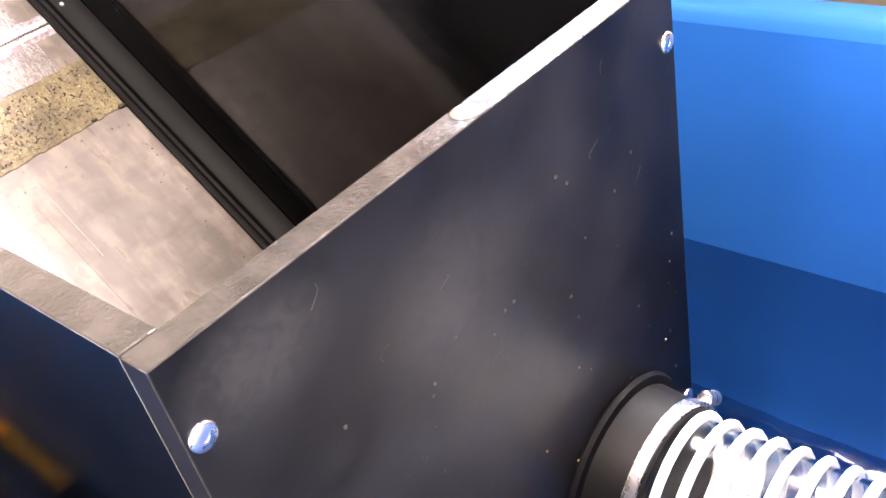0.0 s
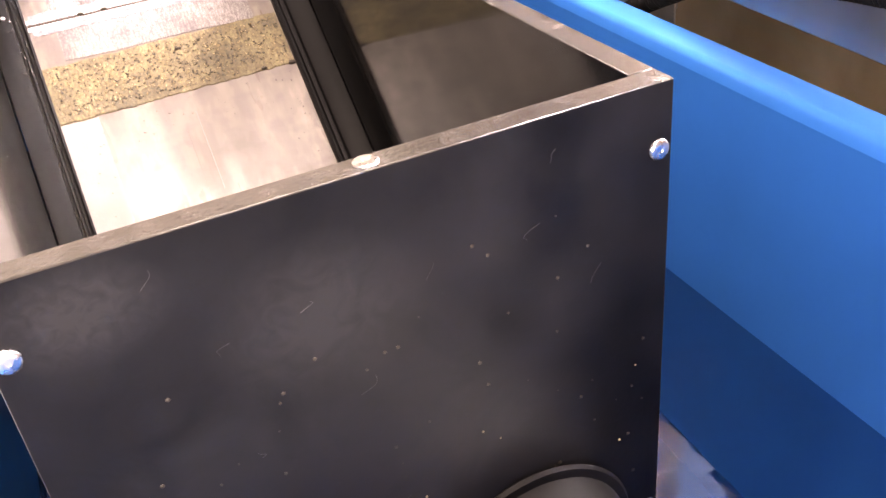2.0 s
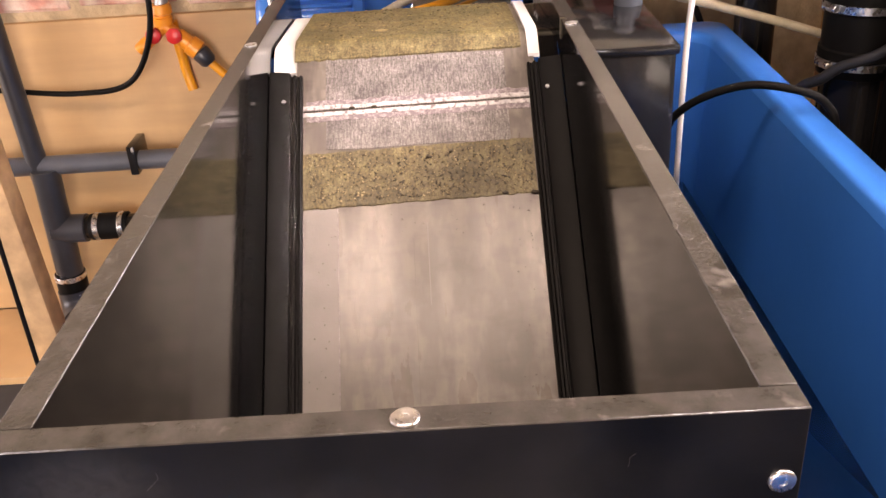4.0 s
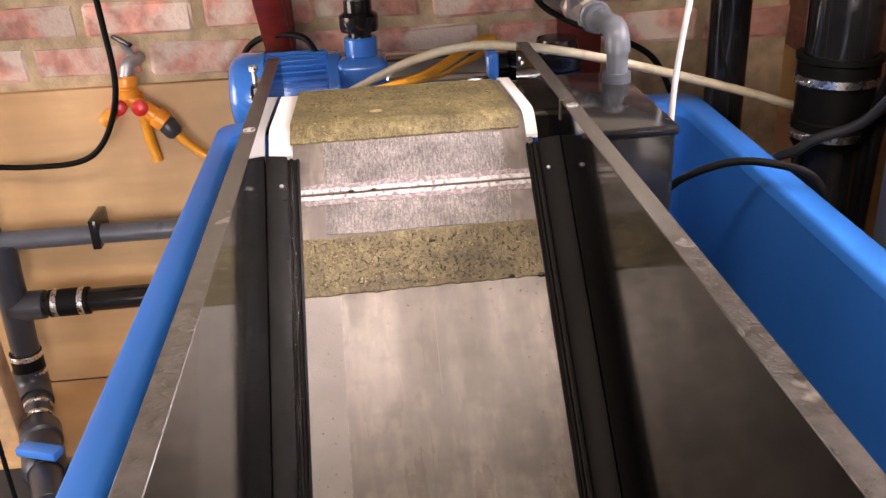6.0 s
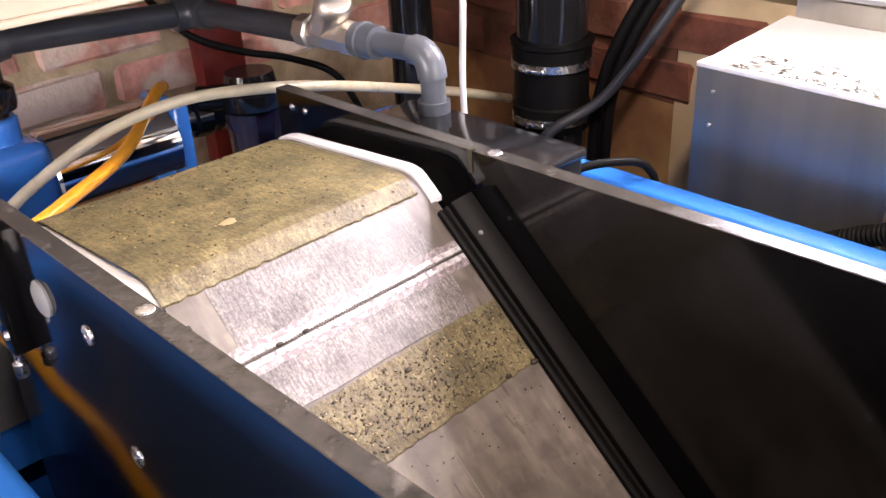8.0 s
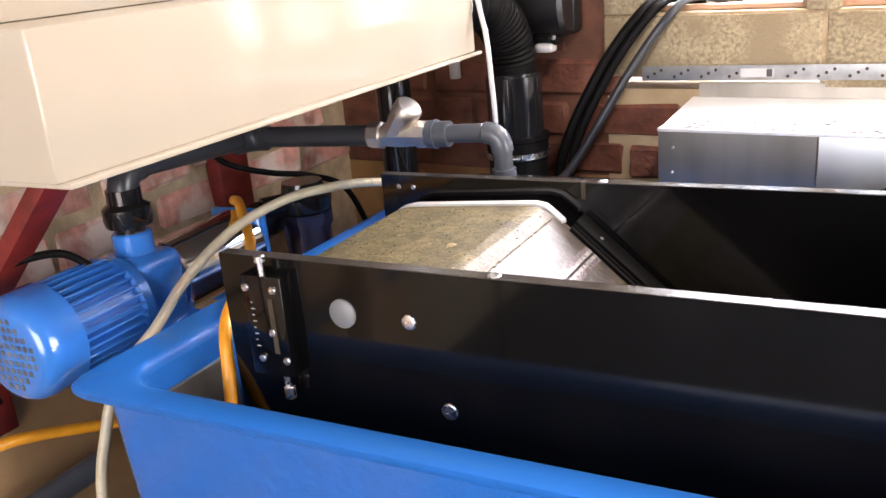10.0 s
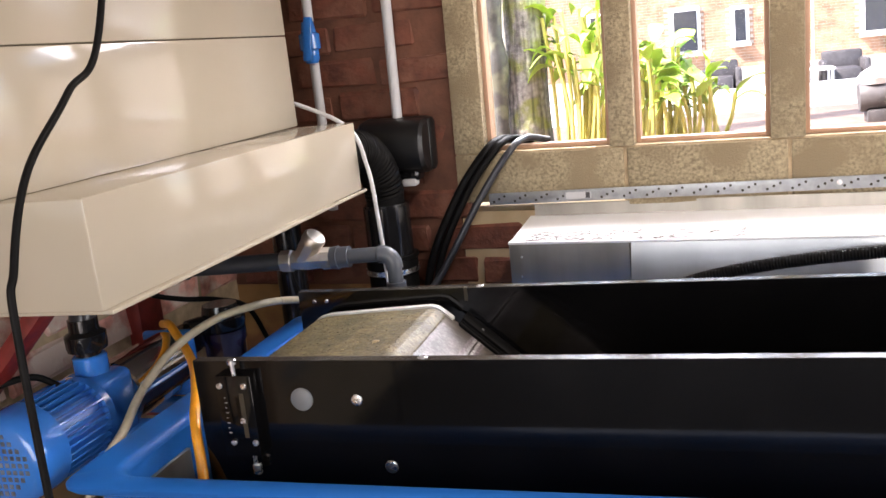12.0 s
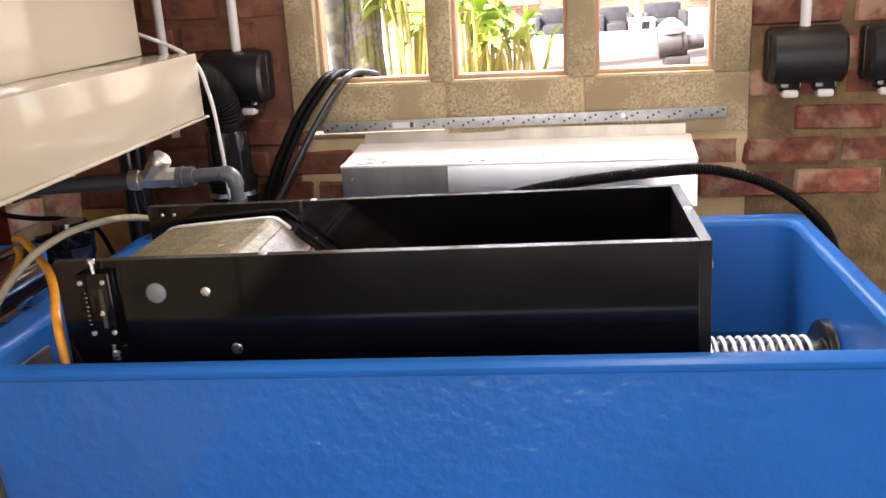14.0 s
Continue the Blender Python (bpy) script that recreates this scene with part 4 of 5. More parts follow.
part("wall_upstand", slab(0.012, 0.850, 0.206, 0.209, 0.852, 0.882, 0.001, 1, MS), OLDSTEEL, cover)

rail_ = thing("punched_strip", (-0.35, 0.98, 0.90), "galvanised punched steel fixing strip below the window", "strip")
MR = MN @ Matrix.Translation((0, 0, 0.899)) @ pose(0, 0, 0, 0, -0.7, 0) @ Matrix.Translation((0, 0, -0.899))
part("strip", slab(-0.52, 0.525, -0.006, -0.003, 0.885, 0.913, 0.0005, 2, MR), GALV, rail_)
# Holes are dark discs on the strip; their shade is only colour.
for k in range(20):
    for q in range(3):
        u, w = -0.508 + 0.0525 * k + 0.0135 * q, 0.8925 + 0.0062 * q
        if not -0.335 < u < -0.265:
            part("hole", lathe((u, -0.0064, w), (u, -0.0050, w), [(0, 0.0031), (1, 0.0031)], 10, m=MR), BITD, rail_)
part("strip_screw", lathe((0.27, -0.0061, 0.9), (0.27, -0.009, 0.9), [(0, 0.006), (0.6, 0.005), (1, 0.002)], 14, m=MR), WHITE, rail_)
part("label", slab(-0.33, -0.27, -0.0066, -0.0058, 0.891, 0.907, 0, 2, MR), PALEGREY, rail_, "small printed label")
part("label_bar", slab(-0.283, -0.273, -0.0070, -0.0064, 0.892, 0.906, 0, 2, MR), CHARCOAL, rail_)


def socket(u, w, group="weatherproof sockets"):
    s = thing("socket", MN @ Vector((u, -0.04, w)), "black weatherproof double socket on the brick wall", "socket", group)
    part("back_box", nbox(u - 0.092, u + 0.092, -0.040, 0.010, w - 0.062, w + 0.072, 0.016), MATTBLACK, s)
    cv = bmesh.new()
    for q in range(9):
        a = math.pi * q / 8
        d, h = -0.040 - 0.060 * math.sin(a) ** 0.7, w + 0.004 - 0.066 * math.cos(a)
        for e in (u - 0.086, u - 0.078, u + 0.078, u + 0.086):
            k = 1.0 if abs(e - u) < 0.08 else 0.86
            cv.verts.new(MN @ Vector((e, -0.040 + (d + 0.040) * k, w + 0.004 + (h - w - 0.004) * k)))
    cv.verts.ensure_lookup_table()
    for q in range(8):
        for e in range(3):
            cv.faces.new([cv.verts[n] for n in (q * 4 + e, q * 4 + e + 1, q * 4 + e + 5, q * 4 + e + 4)])
    cv.faces.new([cv.verts[q * 4] for q in range(9)])
    cv.faces.new([cv.verts[q * 4 + 3] for q in range(9)])
    cv.faces.new([cv.verts[n] for n in (0, 1, 2, 3, 35, 34, 33, 32)])
    part("cover", cv, MATTBLACK, s)
    for d in (-0.040, 0.040):
        part("cable_gate", nbox(u + d - 0.026, u + d + 0.026, -0.078, -0.03, w - 0.078, w - 0.050, 0.008), BLACK, s)
        part("latch", nbox(u + d - 0.019, u + d + 0.019, -0.086, -0.055, w - 0.090, w - 0.072, 0.006), PALEGREY, s, "pale grey latch")
    c = tagged(part("conduit", rod((u, -0.014, w + 0.07), (u, -0.014, 2.4), 0.0125, m=MN), PALEGREY), "pale grey conduit running up from a socket", "conduit")


socket(0.699, 1.035)
socket(0.919, 1.035)
socket(-0.735, 1.035)
tagged(part("conduit", rod((-1.262, 0.985, 0.9), (-1.262, 0.985, 2.4), 0.012), PALEGREY), "pale grey conduit in the corner beside the tank", "conduit")
iso = thing("isolator_valve", (-1.262, 0.985, 1.25), "blue plastic isolating valve on the corner conduit", "valve")
part("body", lathe((-1.262, 0.975, 1.27), (-1.262, 0.975, 1.37), [(0, 0.014), (0.1, 0.020), (0.3, 0.020), (0.35, 0.026), (0.7, 0.026), (0.75, 0.019), (1, 0.015)], 18), BLUEPAINT, iso)
part("lever", slab(-0.011, 0.011, -0.006, 0.006, -0.055, 0.05, 0.004, 2, Matrix.Translation((-1.248, 0.935, 1.33)) @ pose(0, 0, 0, 0, 8, 0)), BLUEPAINT, iso)
part("stem", rod((-1.255, 0.955, 1.33), (-1.25, 0.935, 1.33), 0.008), BLUEPAINT, iso)

# ---- hoses and cables ----
def cable(name, pts, r, material, label, category, n=14, seg=12, ridge=0.0, pitch=0.008):
    return tagged(part(name, sweep(pts, r, seg, n, ridge=ridge, pitch=pitch), material), label, category)


cable("braided_hose", [(-1.31, -0.09, 0.0), (-1.30, -0.085, 0.45), (-1.292, -0.052, 0.602), (-1.289, -0.008, 0.665), (-1.28, 0.056, 0.705), (-1.288, 0.134, 0.746), (-1.277, 0.233, 0.79), (-1.244, 0.33, 0.814), (-1.204, 0.422, 0.814), (-1.198, 0.526, 0.793), (-1.205, 0.664, 0.753), (-1.214, 0.821, 0.703), (-1.22, 0.94, 0.66)], 0.0078, BRAID, "translucent braided hose arching behind the filter", "hose")
cable("yellow_hose", [(-1.40, 0.385, 0.790), (-1.37, 0.362, 0.796), (-1.335, 0.328, 0.789), (-1.25, 0.24, 0.765), (-1.17, 0.12, 0.758), (-1.115, 0.022, 0.745), (-1.095, -0.01, 0.69), (-1.08, -0.035, 0.60), (-1.05, -0.058, 0.545), (-0.97, -0.062, 0.50), (-0.8, -0.058, 0.44), (-0.5, -0.05, 0.42)], 0.0085, YELLOW, "bright yellow hose dropping into the tub", "hose")
cable("conduit_hose", [(-0.70, 0.775, 0.58), (-0.549, 0.76, 0.667), (-0.46, 0.752, 0.712), (-0.36, 0.745, 0.755), (-0.20, 0.735, 0.785), (0.0, 0.725, 0.803), (0.12, 0.72, 0.803), (0.24, 0.72, 0.765), (0.33, 0.72, 0.70), (0.385, 0.72, 0.62), (0.42, 0.72, 0.45), (0.43, 0.72, 0.0)], 0.0125, RUBBER, "black corrugated conduit arching behind the tub", "conduit", 12, 12, 0.0012, 0.006)
cable("white_pipe", [(-1.40, 0.70, 1.30), (-1.25, 0.675, 1.22), (-1.067, 0.655, 1.138), (-1.02, 0.64, 1.05), (-1.0, 0.617, 0.935), (-0.985, 0.595, 0.80), (-0.965, 0.585, 0.68), (-0.95, 0.58, 0.48)], 0.0045, PALEGREY, "thin white tube hanging into the tub", "tube")
for k, (du, r) in enumerate(((0.0, 0.010), (0.022, 0.009), (0.062, 0.0085))):
    a = MN @ Vector((-0.49 + du, 0.045, 1.033))
    pts = [a + Vector((0.05, 0.03, -0.012)), a, Vector((-0.852 + du, 0.985, 1.018)), Vector((-0.926 + du, 0.955, 0.915))]
    pts += [Vector((-1.0 + du, 0.925, 0.75)), Vector((-1.02 + du, 0.92, 0.55)), Vector((-1.02, 0.92, 0.0))] if k < 2 else [Vector((-0.975, 0.90, 0.73)), Vector((-1.04, 0.83, 0.665)), Vector((-1.10, 0.79, 0.55)), Vector((-1.12, 0.78, 0.0))]
    cable("cable", pts, r, RUBBER if k < 2 else DARKGREY, "cable passing out over the window sill", "cable")
cable("tub_cable", [(-0.91, 0.53, 0.45), (-0.885, 0.54, 0.63), (-0.86, 0.56, 0.69), (-0.825, 0.62, 0.728), (-0.795, 0.675, 0.732), (-0.78, 0.722, 0.712), (-0.775, 0.738, 0.65), (-0.775, 0.742, 0.4), (-0.775, 0.742, 0.0)], 0.0055, RUBBER, "black rubber cable looping over the tub rim", "cable")
cable("wall_cable", [(-1.53, 0.42, 0.93), (-1.52, 0.481, 0.847), (-1.50, 0.509, 0.817), (-1.46, 0.564, 0.791), (-1.42, 0.633, 0.769), (-1.38, 0.692, 0.73), (-1.36, 0.74, 0.62)], 0.006, RUBBER, "black cable sagging along the brick wall", "cable")
cable("motor_cable", [(AX, 0.06, 0.782), (-1.42, 0.03, 0.812), (-1.46, -0.04, 0.808), (-1.485, -0.085, 0.775), (-1.49, -0.10, 0.71), (-1.47, -0.08, 0.62)], 0.006, RUBBER, "black rubber motor lead behind the pump", "cable")
cable("loop_cable", [(-1.50, -0.36, 1.05), (-1.50, -0.345, 0.85), (-1.51, -0.35, 0.70), (-1.53, -0.42, 0.58), (-1.55, -0.55, 0.555), (-1.56, -0.72, 0.57)], 0.006, RUBBER, "black cable looping down the board", "cable")
cable("power_lead", [(-0.90, -0.05, 2.4), (-0.93, -0.16, 1.75), (-0.95, -0.262, 1.345), (-0.95, -0.34, 1.265), (-0.95, -0.42, 1.195), (-0.95, -0.462, 1.11), (-0.95, -0.476, 1.03), (-0.95, -0.48, 0.6), (-0.95, -0.48, 0.0)], 0.0040, RUBBER, "black lead hanging in front of the tank", "cable")

bib = thing("wall_tap", (-1.58, -0.325, 0.74), "dull metal bib tap on the brick wall feeding a splitter", "tap")
part("body", sweep([(-1.60, -0.315, 0.755), (-1.57, -0.315, 0.757), (-1.552, -0.325, 0.752), (-1.546, -0.333, 0.728)], 0.013, 14, 6), GALV, bib)
part("spindle", rod((-1.572, -0.318, 0.76), (-1.562, -0.330, 0.795), 0.008), GALV, bib)
part("handle", slab(-0.024, 0.024, -0.005, 0.005, -0.004, 0.004, 0.002, 2, Matrix.Translation((-1.561, -0.331, 0.798)) @ pose(0, 0, 0, 0, 20, 60)), BLACK, bib)
split = thing("hose_splitter", (-1.545, -0.325, 0.66), "orange two-way garden hose splitter with red taps", "hose connector")
part("inlet", lathe((-1.545, -0.334, 0.732), (-1.545, -0.333, 0.690), [(0, 0.020), (0.1, 0.022), (0.45, 0.022), (0.5, 0.018), (0.6, 0.018), (0.65, 0.021), (1, 0.019)], 14), ORANGE, split)
HUB = Vector((-1.545, -0.332, 0.688))
for end, r, kn in ((Vector((-1.545, -0.393, 0.640)), 0.013, 0.014), (Vector((-1.545, -0.271, 0.631)), 0.017, 0.021)):
    part("arm", lathe(HUB, end, [(0, 0.012), (0.35, 0.013), (0.4, r), (0.7, r), (0.72, kn), (0.98, kn), (1, r)], 14), ORANGE, split)
    mid = HUB.lerp(end, 0.34)
    part("tap", lathe(mid, mid + Vector((0.026, 0, 0.002)), [(0, 0.013), (0.5, 0.013), (0.55, 0.016), (0.9, 0.016), (1, 0.012)], 12), RED, split, "red tap knob")
part("collar", lathe((-1.545, -0.271, 0.631), (-1.545, -0.252, 0.604), [(0, 0.018), (0.15, 0.020), (0.8, 0.018), (1, 0.013)], 14), DARKGREY, split, "grey rubber collar")
cable("supply_hose", [(-1.545, -0.258, 0.612), (-1.545, -0.20, 0.556), (-1.53, -0.13, 0.535), (-1.50, -0.05, 0.54), (-1.45, 0.1, 0.50)], 0.009, YELLOW, "yellow hose from the splitter", "hose")
cable("supply_hose", [(-1.57, -0.322, 0.69), (-1.573, -0.318, 0.64), (-1.575, -0.313, 0.58), (-1.57, -0.305, 0.542)], 0.0105, YELLOW, "short yellow hose end against the board", "hose")

low = thing("drain_pipework", (-1.5, -0.5, 0.0), "dark grey drain pipes clipped to the plywood", "pipe")
part("pipe", rod((-1.53, -1.2, 0.405), (-1.53, 0.1, 0.405), 0.021), PIPEGREY, low)
part("pipe_clip", slab(-1.60, -1.503, -0.455, -0.437, 0.38, 0.445, 0.003), BLACK, low)
part("branch", rod((-1.52, -0.62, 0.255), (-1.52, 0.1, 0.262), 0.025), BLACK, low)
part("branch_sleeve", rod((-1.52, -0.575, 0.2555), (-1.52, -0.49, 0.2565), 0.030), RUBBER, low)
for y in (-0.56, -0.505):
    part("clamp", rod((-1.52, y - 0.006, 0.256), (-1.52, y + 0.006, 0.256), 0.0315), BOLT, low)
part("tee", rod((-1.52, -0.66, 0.255), (-1.52, -0.585, 0.255), 0.032), DARKGREY, low)
part("downpipe", rod((-1.52, -0.645, 0.40), (-1.52, -0.655, 0.06), 0.030), DARKGREY, low)
part("sleeve", rod((-1.52, -0.6535, 0.145), (-1.52, -0.6545, 0.085), 0.034), RUBBER, low)
for z in (0.137, 0.093):
    part("clamp", rod((-1.52, -0.654, z - 0.006), (-1.52, -0.654, z + 0.006), 0.0355), BOLT, low)
part("floor_elbow", sweep(bend((-1.52, -0.655, 0.10), (-1.52, -0.655, 0.045), (-1.463, -0.633, 0.045)), 0.036, 20, smooth=False), DARKGREY, low)
part("floor_run", rod((-1.47, -0.636, 0.045), (-1.10, -0.50, 0.045), 0.030), DARKGREY, low)
for k in (0.10, 0.22):
    p, q = Vector((-1.47, -0.636, 0.045)).lerp(Vector((-1.10, -0.50, 0.045)), k), Vector((-1.47, -0.636, 0.045)).lerp(Vector((-1.10, -0.50, 0.045)), k + 0.03)
    part("clamp", rod(p, q, 0.0335), BOLT, low)
hv = part("valve_body", lathe((-1.37, -0.599, 0.045), (-1.20, -0.537, 0.045), [(0, 0.034), (0.1, 0.042), (0.35, 0.042), (0.38, 0.036), (0.62, 0.036), (0.65, 0.042), (0.9, 0.042), (1, 0.034)], 20), DARKGREY, low)
part("valve_handle", slab(-0.045, 0.045, -0.016, 0.016, 0.088, 0.108, 0.006, 2, Matrix.Translation((-1.205, -0.538, 0)) @ pose(0, 0, 0, 0, 0, 70)), BLUEPAINT, hv, "blue valve handle")
part("riser", rod((-1.53, -0.66, 0.36), (-1.54, -0.70, 1.2), 0.022), DARKGREY, low)
tagged(part("timber_post", slab(-0.03, 0.03, -0.03, 0.03, 0.0, 0.66, 0.003, 2, Matrix.Translation((-1.36, -0.655, 0)) @ pose(0, 0, 0, 3, 0, 0)), TIMBER), "rough sawn timber post beside the drain pipes", "post")
crate = tagged(part("grey_fitting", slab(0.62, 0.74, 0.66, 0.74, 0.0, 0.68, 0.01), PALEGREY), "pale grey plastic unit beside the tub", "fitting")

# ---- outside the window ----
tagged(part("ground", slab(-60, 60, -60, 95, -0.4, -0.14, 0), PAVE), "plain paved ground round the building", "ground", kind="structure")
ground = tagged(part("garden_ground", slab(-60, 60, 1.22, 90, -0.1, 0.0, 0), PAVE), "pale paved garden", "ground", kind="structure")
SOIL = mat("bare_soil", (0.15, 0.10, 0.078), 0.9, var=0.3, bump=0.5, bscale=30)
tagged(part("planting_bed", slab(-4, 5, 1.23, 3.6, 0.0, 0.82, 0.02), SOIL), "raised bed of pale brown soil outside the window", "bed", kind="structure")
tagged(part("bed_wall", slab(-4, 5, 3.6, 3.85, 0.0, 0.92, 0.01), WHITE), "low white painted wall behind the raised bed", "wall")

# house across the garden: one course of bricks after another, joined
house = thing("house", (1.5, 25.0, 0.0), "pale red brick house across the garden with white windows", "house")
OPENINGS = [(-1.39, -0.79, 0.55, 1.60), (0.17, 0.44, 0.69, 1.50), (3.32, 3.82, 0.62, 1.60), (4.15, 4.45, 0.0, 1.9), (-3.6, -2.7, 0.7, 1.7), (0.2, 1.0, 2.6, 3.5), (3.3, 4.0, 2.6, 3.6)]
part("wall", slab(-22, 22, 25.0, 25.4, 0.0, 6.5, 0), mat("pale_house_mortar", (0.50, 0.44, 0.37), 0.9, var=0.15), house)
hr = random.Random(8)
verts, faces = [], []
for row in range(44):
    z = 0.01 + 0.075 * row
    for col in range(50):
        x = -5.0 + 0.225 * col + (0.1125 if row % 2 else 0.0)
        if any(x0 - 0.24 < x < x1 + 0.02 and z0 - 0.13 < z < z1 + 0.06 for x0, x1, z0, z1 in OPENINGS):
            continue
        d = 24.988 + hr.uniform(-0.004, 0.004)
        k = len(verts)
        verts += [(x + i * 0.212, d + j * 0.02, z + q * 0.063) for q in (0, 1) for j in (0, 1) for i in (0, 1)]
        faces += [(k, k + 1, k + 5, k + 4), (k, k + 4, k + 6, k + 2), (k + 1, k + 3, k + 7, k + 5), (k + 4, k + 5, k + 7, k + 6), (k, k + 2, k + 3, k + 1)]
courses = bpy.data.meshes.new("brick_courses")
courses.from_pydata(verts, [], faces)
courses.materials.append(HOUSEBRICK)
co = new("brick_courses", courses)
co.parent = house
co.matrix_parent_inverse = Matrix.Translation(-house.location)
tagged(co, "pale orange red brick courses", kind="stuff")
part("roof", slab(-22.3, 22.3, -0.3, 3.2, 0, 0.14, 0.01, m=Matrix.Translation((0, 24.9, 6.4)) @ pose(0, 0, 0, 35, 0, 0)), CHARCOAL, house, "dark tiled roof")
for x0, x1, z0, z1 in OPENINGS:
    w = part("window", slab(x0 - 0.09, x1 + 0.09, 24.93, 25.02, z0 - 0.09, z1 + 0.09, 0.01), WHITE, house)
    part("pane", slab(x0, x1, 24.91, 24.935, z0, z1, 0), DARKGLASS, w)
    part("sill", slab(x0 - 0.13, x1 + 0.13, 24.82, 25.0, z0 - 0.15, z0 - 0.09, 0.01), WHITE, w)
for x, y, w, h in ((0.80, 15.0, 0.50, 0.58), (1.62, 15.0, 0.62, 0.60), (-0.25, 15.4, 0.55, 0.60)):
    c = thing("garden_chair", (x, y, 0.0), "charcoal rattan garden chair on the paving", "chair", "garden chairs")
    part("seat", slab(x - w / 2 + 0.08, x + w / 2 - 0.08, y - 0.3, y + 0.26, 0.06, 0.34, 0.04), CHARCOAL, c)
    part("backrest", slab(x - w / 2, x + w / 2, y + 0.22, y + 0.34, 0.06, h, 0.04), CHARCOAL, c)
    for e in (-1, 1):
        part("armrest", slab(x + e * w / 2 - 0.05, x + e * w / 2 + 0.05, y - 0.32, y + 0.24, 0.0, 0.47, 0.03), CHARCOAL, c)
tb = thing("garden_table", (1.22, 14.4, 0.0), "low pale garden table between rattan chairs", "table")
part("tabletop", slab(0.98, 1.40, 14.1, 14.7, 0.36, 0.40, 0.01), WHITE, tb)
for x in (1.02, 1.36):
    for y in (14.14, 14.66):
        part("leg", slab(x - 0.02, x + 0.02, y - 0.02, y + 0.02, 0.0, 0.36, 0.004), WHITE, tb)
tagged(part("white_post", rod((1.08, 14.0, 0.0), (1.08, 14.0, 2.6), 0.018), WHITE), "slim white post on the terrace", "post")
spout = thing("garden_spout", (0.33, 2.8, 0.82), "dark garden pond fitting with a sun-washed top on the raised bed", "fitting")
part("barrel", lathe((0.215, 2.8, 0.915), (0.41, 2.8, 0.925), [(0, 0.052), (0.04, 0.058), (0.5, 0.058), (0.52, 0.05), (0.62, 0.05), (0.64, 0.034), (1, 0.032)], 24), CHARCOAL, spout)
part("foot", slab(0.24, 0.35, 2.75, 2.85, 0.81, 0.87, 0.01), CHARCOAL, spout)
# White piece added for the glare that washes out the fitting's top.
part("cap", lathe((0.27, 2.8, 0.965), (0.27, 2.8, 1.03), [(0, 0.05), (0.4, 0.06), (0.7, 0.045), (1, 0.012)], 18), WHITE, spout, "white piece for the sun-washed top")

# tree trunk and garden figure close to the glass
BARK = mat("mossy_bark", (0.23, 0.22, 0.20), 0.85, var=0.5, scale=40, bump=1.0, bscale=60, second=(0.20, 0.22, 0.07), sscale=9, smin=0.5, smax=0.62, dist=0.006)
overlay(BARK, (60, 60, 5), 0.38, 0.6, 0.5, 1.15, 5)
trunk = bmesh.new()
rings = []
for i in range(61):
    z = 0.80 + 1.9 * i / 60
    cx, cy = -1.048 + 0.012 * math.sin(z * 5) - 0.03 * max(0, z - 1.25), 2.60 + 0.01 * math.cos(z * 4)
    ring = []
    for k in range(36):
        a = 2 * math.pi * k / 36
        r = 0.086 + 0.015 * math.exp(-(z - 0.8) * 9) + 0.012 * max(0, z - 1.2) + 0.008 * noise.noise(Vector((math.cos(a) * 4, math.sin(a) * 4, z * 1.7))) + 0.004 * noise.noise(Vector((math.cos(a) * 14, math.sin(a) * 14, z * 6)))
        ring.append(trunk.verts.new((cx + r * math.cos(a), cy + r * math.sin(a), z)))
    rings.append(ring)
for p, q in zip(rings, rings[1:]):
    for k in range(36):
        trunk.faces.new((p[k], p[(k + 1) % 36], q[(k + 1) % 36], q[k]))
trunk.faces.new(rings[-1])
tree = thing("tree", (-1.035, 2.60, 0.82), "mossy grey tree trunk close outside the window", "tree")
part("trunk", trunk, BARK, tree)
limbs = [((-1.07, 2.60, 2.45), (-1.3, 2.66, 3.0), (-1.6, 2.7, 3.5)), ((-1.07, 2.60, 2.55), (-0.9, 2.76, 3.1), (-0.65, 3.0, 3.6)), ((-1.07, 2.60, 2.6), (-1.1, 2.9, 3.2), (-1.15, 3.3, 3.8))]
for lb in limbs:
    part("limb", sweep(lb, 0.035, 10, 6), BARK, tree)
crown = bmesh.new()
cr = random.Random(21)
for k in range(900):
    e = limbs[k % 3][1 + k % 2]
    c = Vector(e) + Vector((cr.gauss(0, 0.28), cr.gauss(0, 0.28), cr.gauss(0.25, 0.22)))
    m = Matrix.Translation(c) @ pose(0, 0, 0, cr.uniform(0, 360), cr.uniform(0, 360), cr.uniform(0, 360))
    ln, wd = cr.uniform(0.03, 0.055), cr.uniform(0.012, 0.02)
    vs = [crown.verts.new(m @ Vector(v)) for v in ((-ln, 0, 0), (0, -wd, 0.004), (ln, 0, 0), (0, wd, 0.004))]
    crown.faces.new(vs)
part("crown", crown, LEAF, tree)
statue = bmesh.new()
lathe((-1.150, 2.50, 0.80), (-1.155, 2.50, 1.72), [(0, 0.060), (0.05, 0.060), (0.06, 0.030), (0.18, 0.028), (0.28, 0.036), (0.36, 0.048), (0.41, 0.050), (0.47, 0.043), (0.54, 0.033), (0.64, 0.040), (0.72, 0.046), (0.78, 0.034), (0.81, 0.017), (0.84, 0.018), (0.88, 0.030), (0.95, 0.030), (1, 0.010)], 28, statue)
tagged(part("garden_statue", statue, BRONZE), "weathered dark slender garden statue outside the window", "statue")


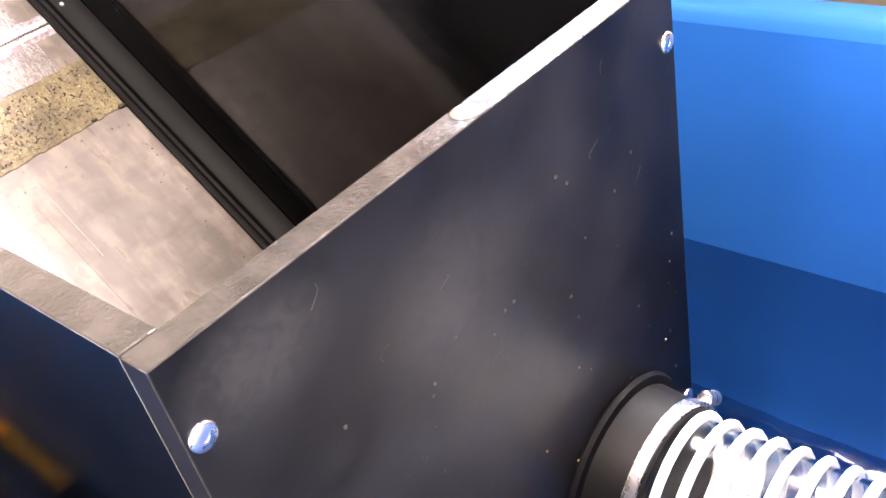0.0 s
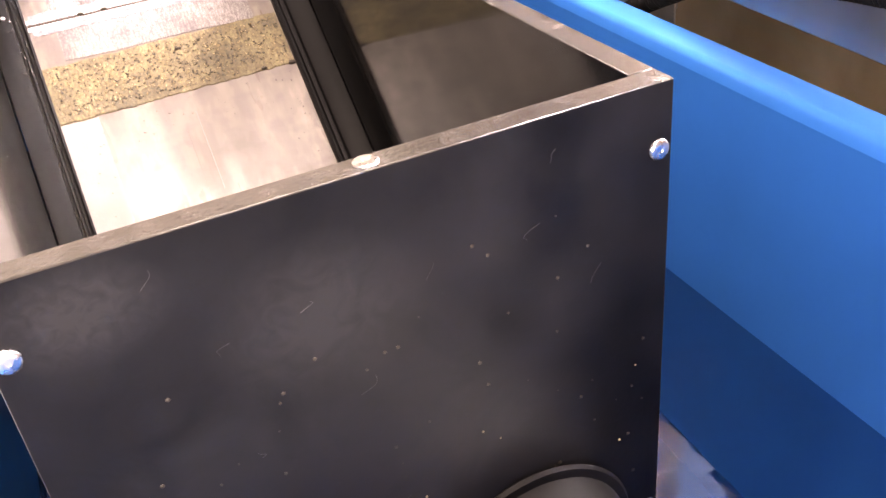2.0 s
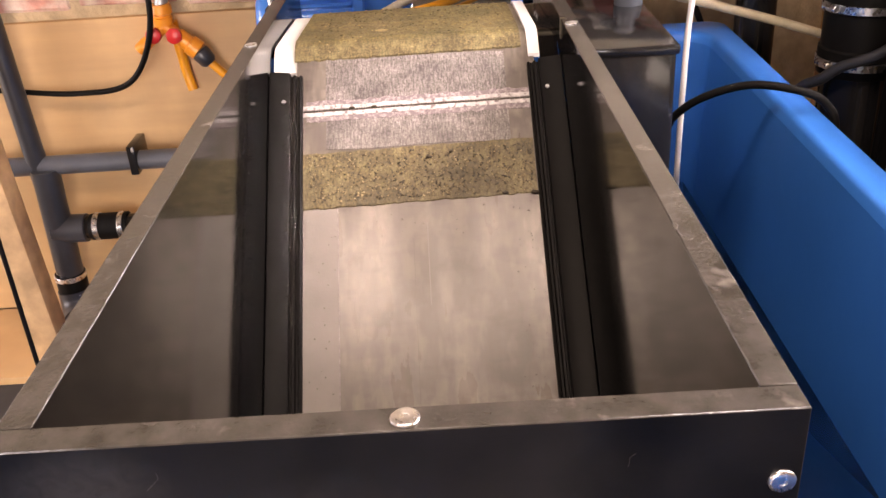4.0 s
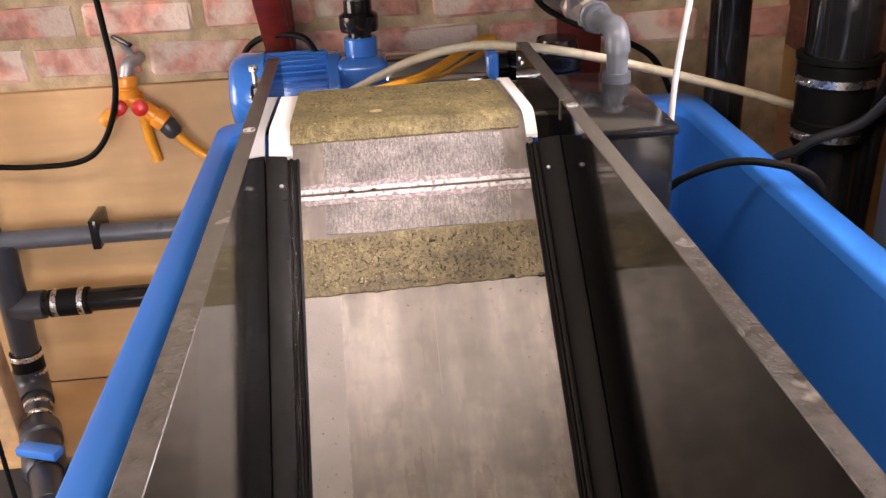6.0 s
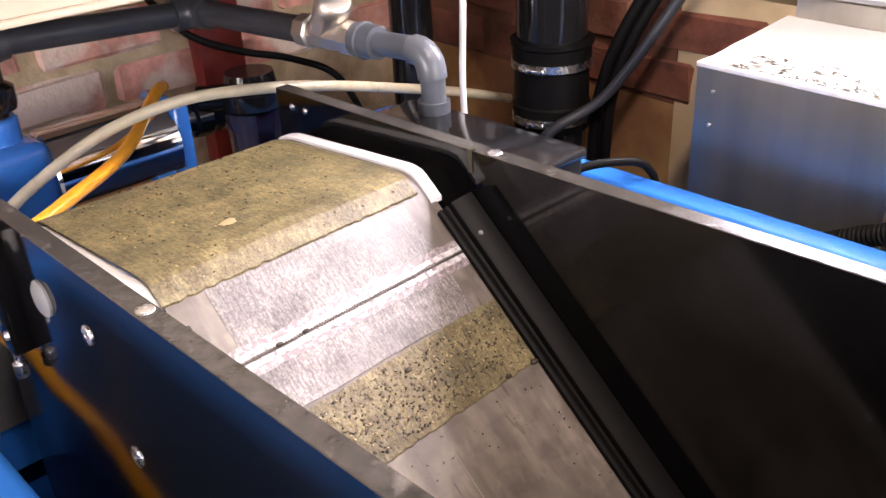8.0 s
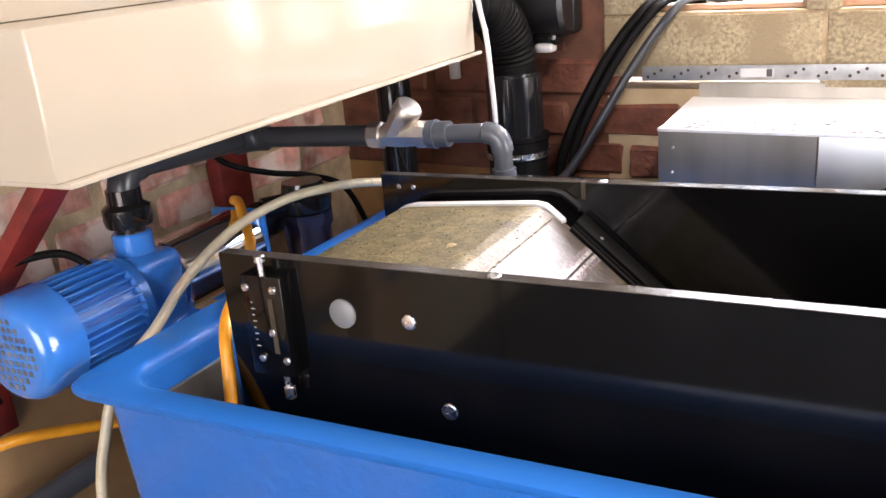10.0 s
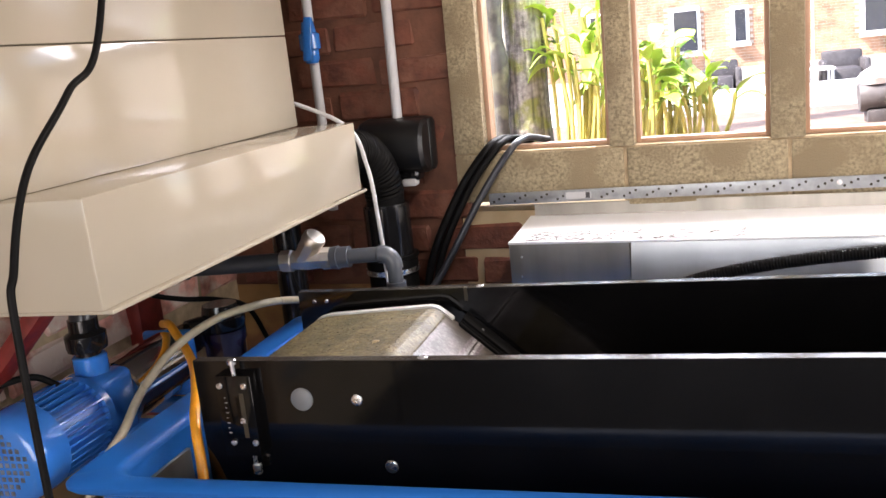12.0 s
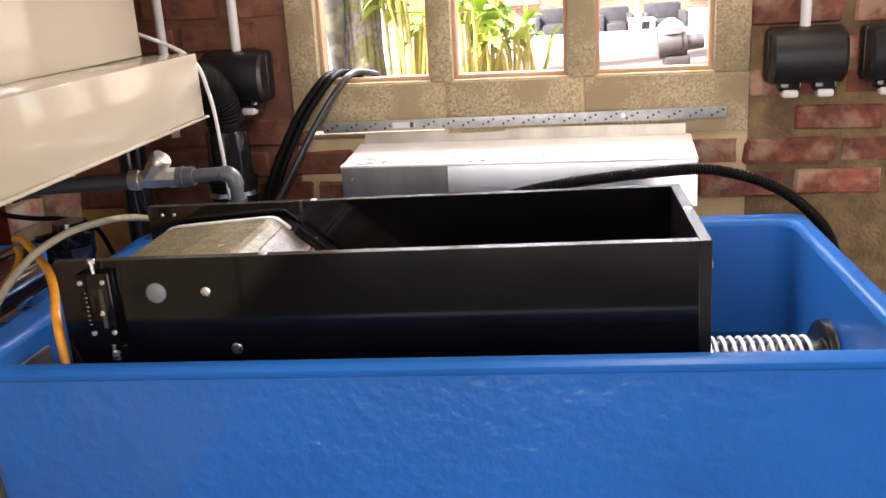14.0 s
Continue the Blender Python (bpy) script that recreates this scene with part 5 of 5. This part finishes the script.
def plant(x, y, n, hgt, seed):
    r = random.Random(seed)
    p = thing("garden_plant", (x, y, 0.82), "leafy green plant with pale upright stems", "plant", "plants at the window")
    st, lf = bmesh.new(), bmesh.new()
    for k in range(n):
        a = r.uniform(0, 2 * math.pi)
        d = r.uniform(0, 0.075)
        b0 = Vector((x + d * math.cos(a), y + d * math.sin(a), 0.82))
        h = hgt * r.uniform(0.6, 1.05)
        top = b0 + Vector((math.cos(a) * 0.06 * r.random(), math.sin(a) * 0.06 * r.random(), h))
        sweep([b0, b0.lerp(top, 0.5) + Vector((0.01, 0, 0)), top], 0.008, 6, 4, bm=st)
        for q in range(2):
            base = b0.lerp(top, 0.8 + 0.18 * q)
            ang = a + r.uniform(-1.2, 1.2)
            ln, wd, dr = r.uniform(0.08, 0.17), r.uniform(0.016, 0.040), r.uniform(-0.05, 0.10)
            prev = None
            for s in range(7):
                t = s / 6
                c = base + Vector((math.cos(ang), math.sin(ang), 0)) * ln * t + Vector((0, 0, 0.16 * t - (dr + 0.13) * t * t))
                wv = Vector((-math.sin(ang), math.cos(ang), 0.2)) * wd * math.sin(math.pi * min(1, t * 0.95 + 0.05))
                cur = (lf.verts.new(c - wv), lf.verts.new(c + Vector((0, 0, -0.006))), lf.verts.new(c + wv))
                if prev:
                    lf.faces.new((prev[0], prev[1], cur[1], cur[0]))
                    lf.faces.new((prev[1], prev[2], cur[2], cur[1]))
                prev = cur
    part("stems", st, STEMS, p)
    part("leaves", lf, LEAF, p)


plant(-0.86, 2.56, 9, 0.56, 1)
plant(-0.80, 2.50, 12, 0.52, 2)
plant(-0.73, 2.58, 9, 0.44, 5)
plant(-0.60, 2.40, 10, 0.38, 3)
plant(-0.50, 2.46, 11, 0.36, 4)
plant(-0.40, 2.42, 9, 0.32, 7)
plant(-0.31, 2.48, 5, 0.22, 9)

# ---- bricks ----
def brick_meshes(material, ln, hh, dp, name):
    out = []
    r = random.Random(len(name))
    for k in range(7):
        bm = slab(-ln / 2, ln / 2, 0, dp, -hh / 2, hh / 2, 0.007, 1)
        for v in bm.verts:
            v.co += Vector((r.uniform(-1, 1), r.uniform(-1, 1), r.uniform(-1, 1))) * 0.0034
        out.append(finish(name, bm, material, False))
    return out


def lay(parent, meshes, halves, place, u0, u1, w0, w1, skip, seed):
    r = random.Random(seed)
    k = 0
    w = w0
    while w < w1:
        u = u0 - (0.115 if k % 2 else 0.0)
        while u < u1:
            if not skip(u + 0.1075, w + 0.0325):
                ob = new("brick", r.choice(meshes))
                ob.parent = parent
                ob.matrix_basis = place @ Matrix.Translation((u + 0.1075 + r.uniform(-0.006, 0.006), r.uniform(-0.004, 0.003), w + 0.0325 + r.uniform(-0.004, 0.004))) @ pose(0, 0, 0, 0, r.uniform(-0.8, 0.8), 0)
            u += 0.230
        w += 0.085
        k += 1


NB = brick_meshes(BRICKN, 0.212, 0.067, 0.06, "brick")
WB = brick_meshes(BRICKW, 0.212, 0.067, 0.06, "brick")
PLACE_N = MN @ Matrix.Translation((0, 0.008, 0))


PB = brick_meshes(BRICKP, 0.214, 0.069, 0.06, "brick")
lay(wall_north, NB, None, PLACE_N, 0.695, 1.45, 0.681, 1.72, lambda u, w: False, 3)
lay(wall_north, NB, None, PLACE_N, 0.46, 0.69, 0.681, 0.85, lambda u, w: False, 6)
lay(wall_corner, PB, None, PLACE_N, -1.24, -0.71, 0.851, 1.72, lambda u, w: False, 5)
lay(wall_corner, PB, None, PLACE_N, -1.24, -0.35, 0.681, 0.84, lambda u, w: False, 8)
PLACE_W = Matrix.Translation((-1.602, 0, 0)) @ pose(0, 0, 0, 0, 0, 90)
lay(wall_west, WB, None, PLACE_W, -1.21, 0.95, 0.716, 1.10, lambda u, w: False, 4)
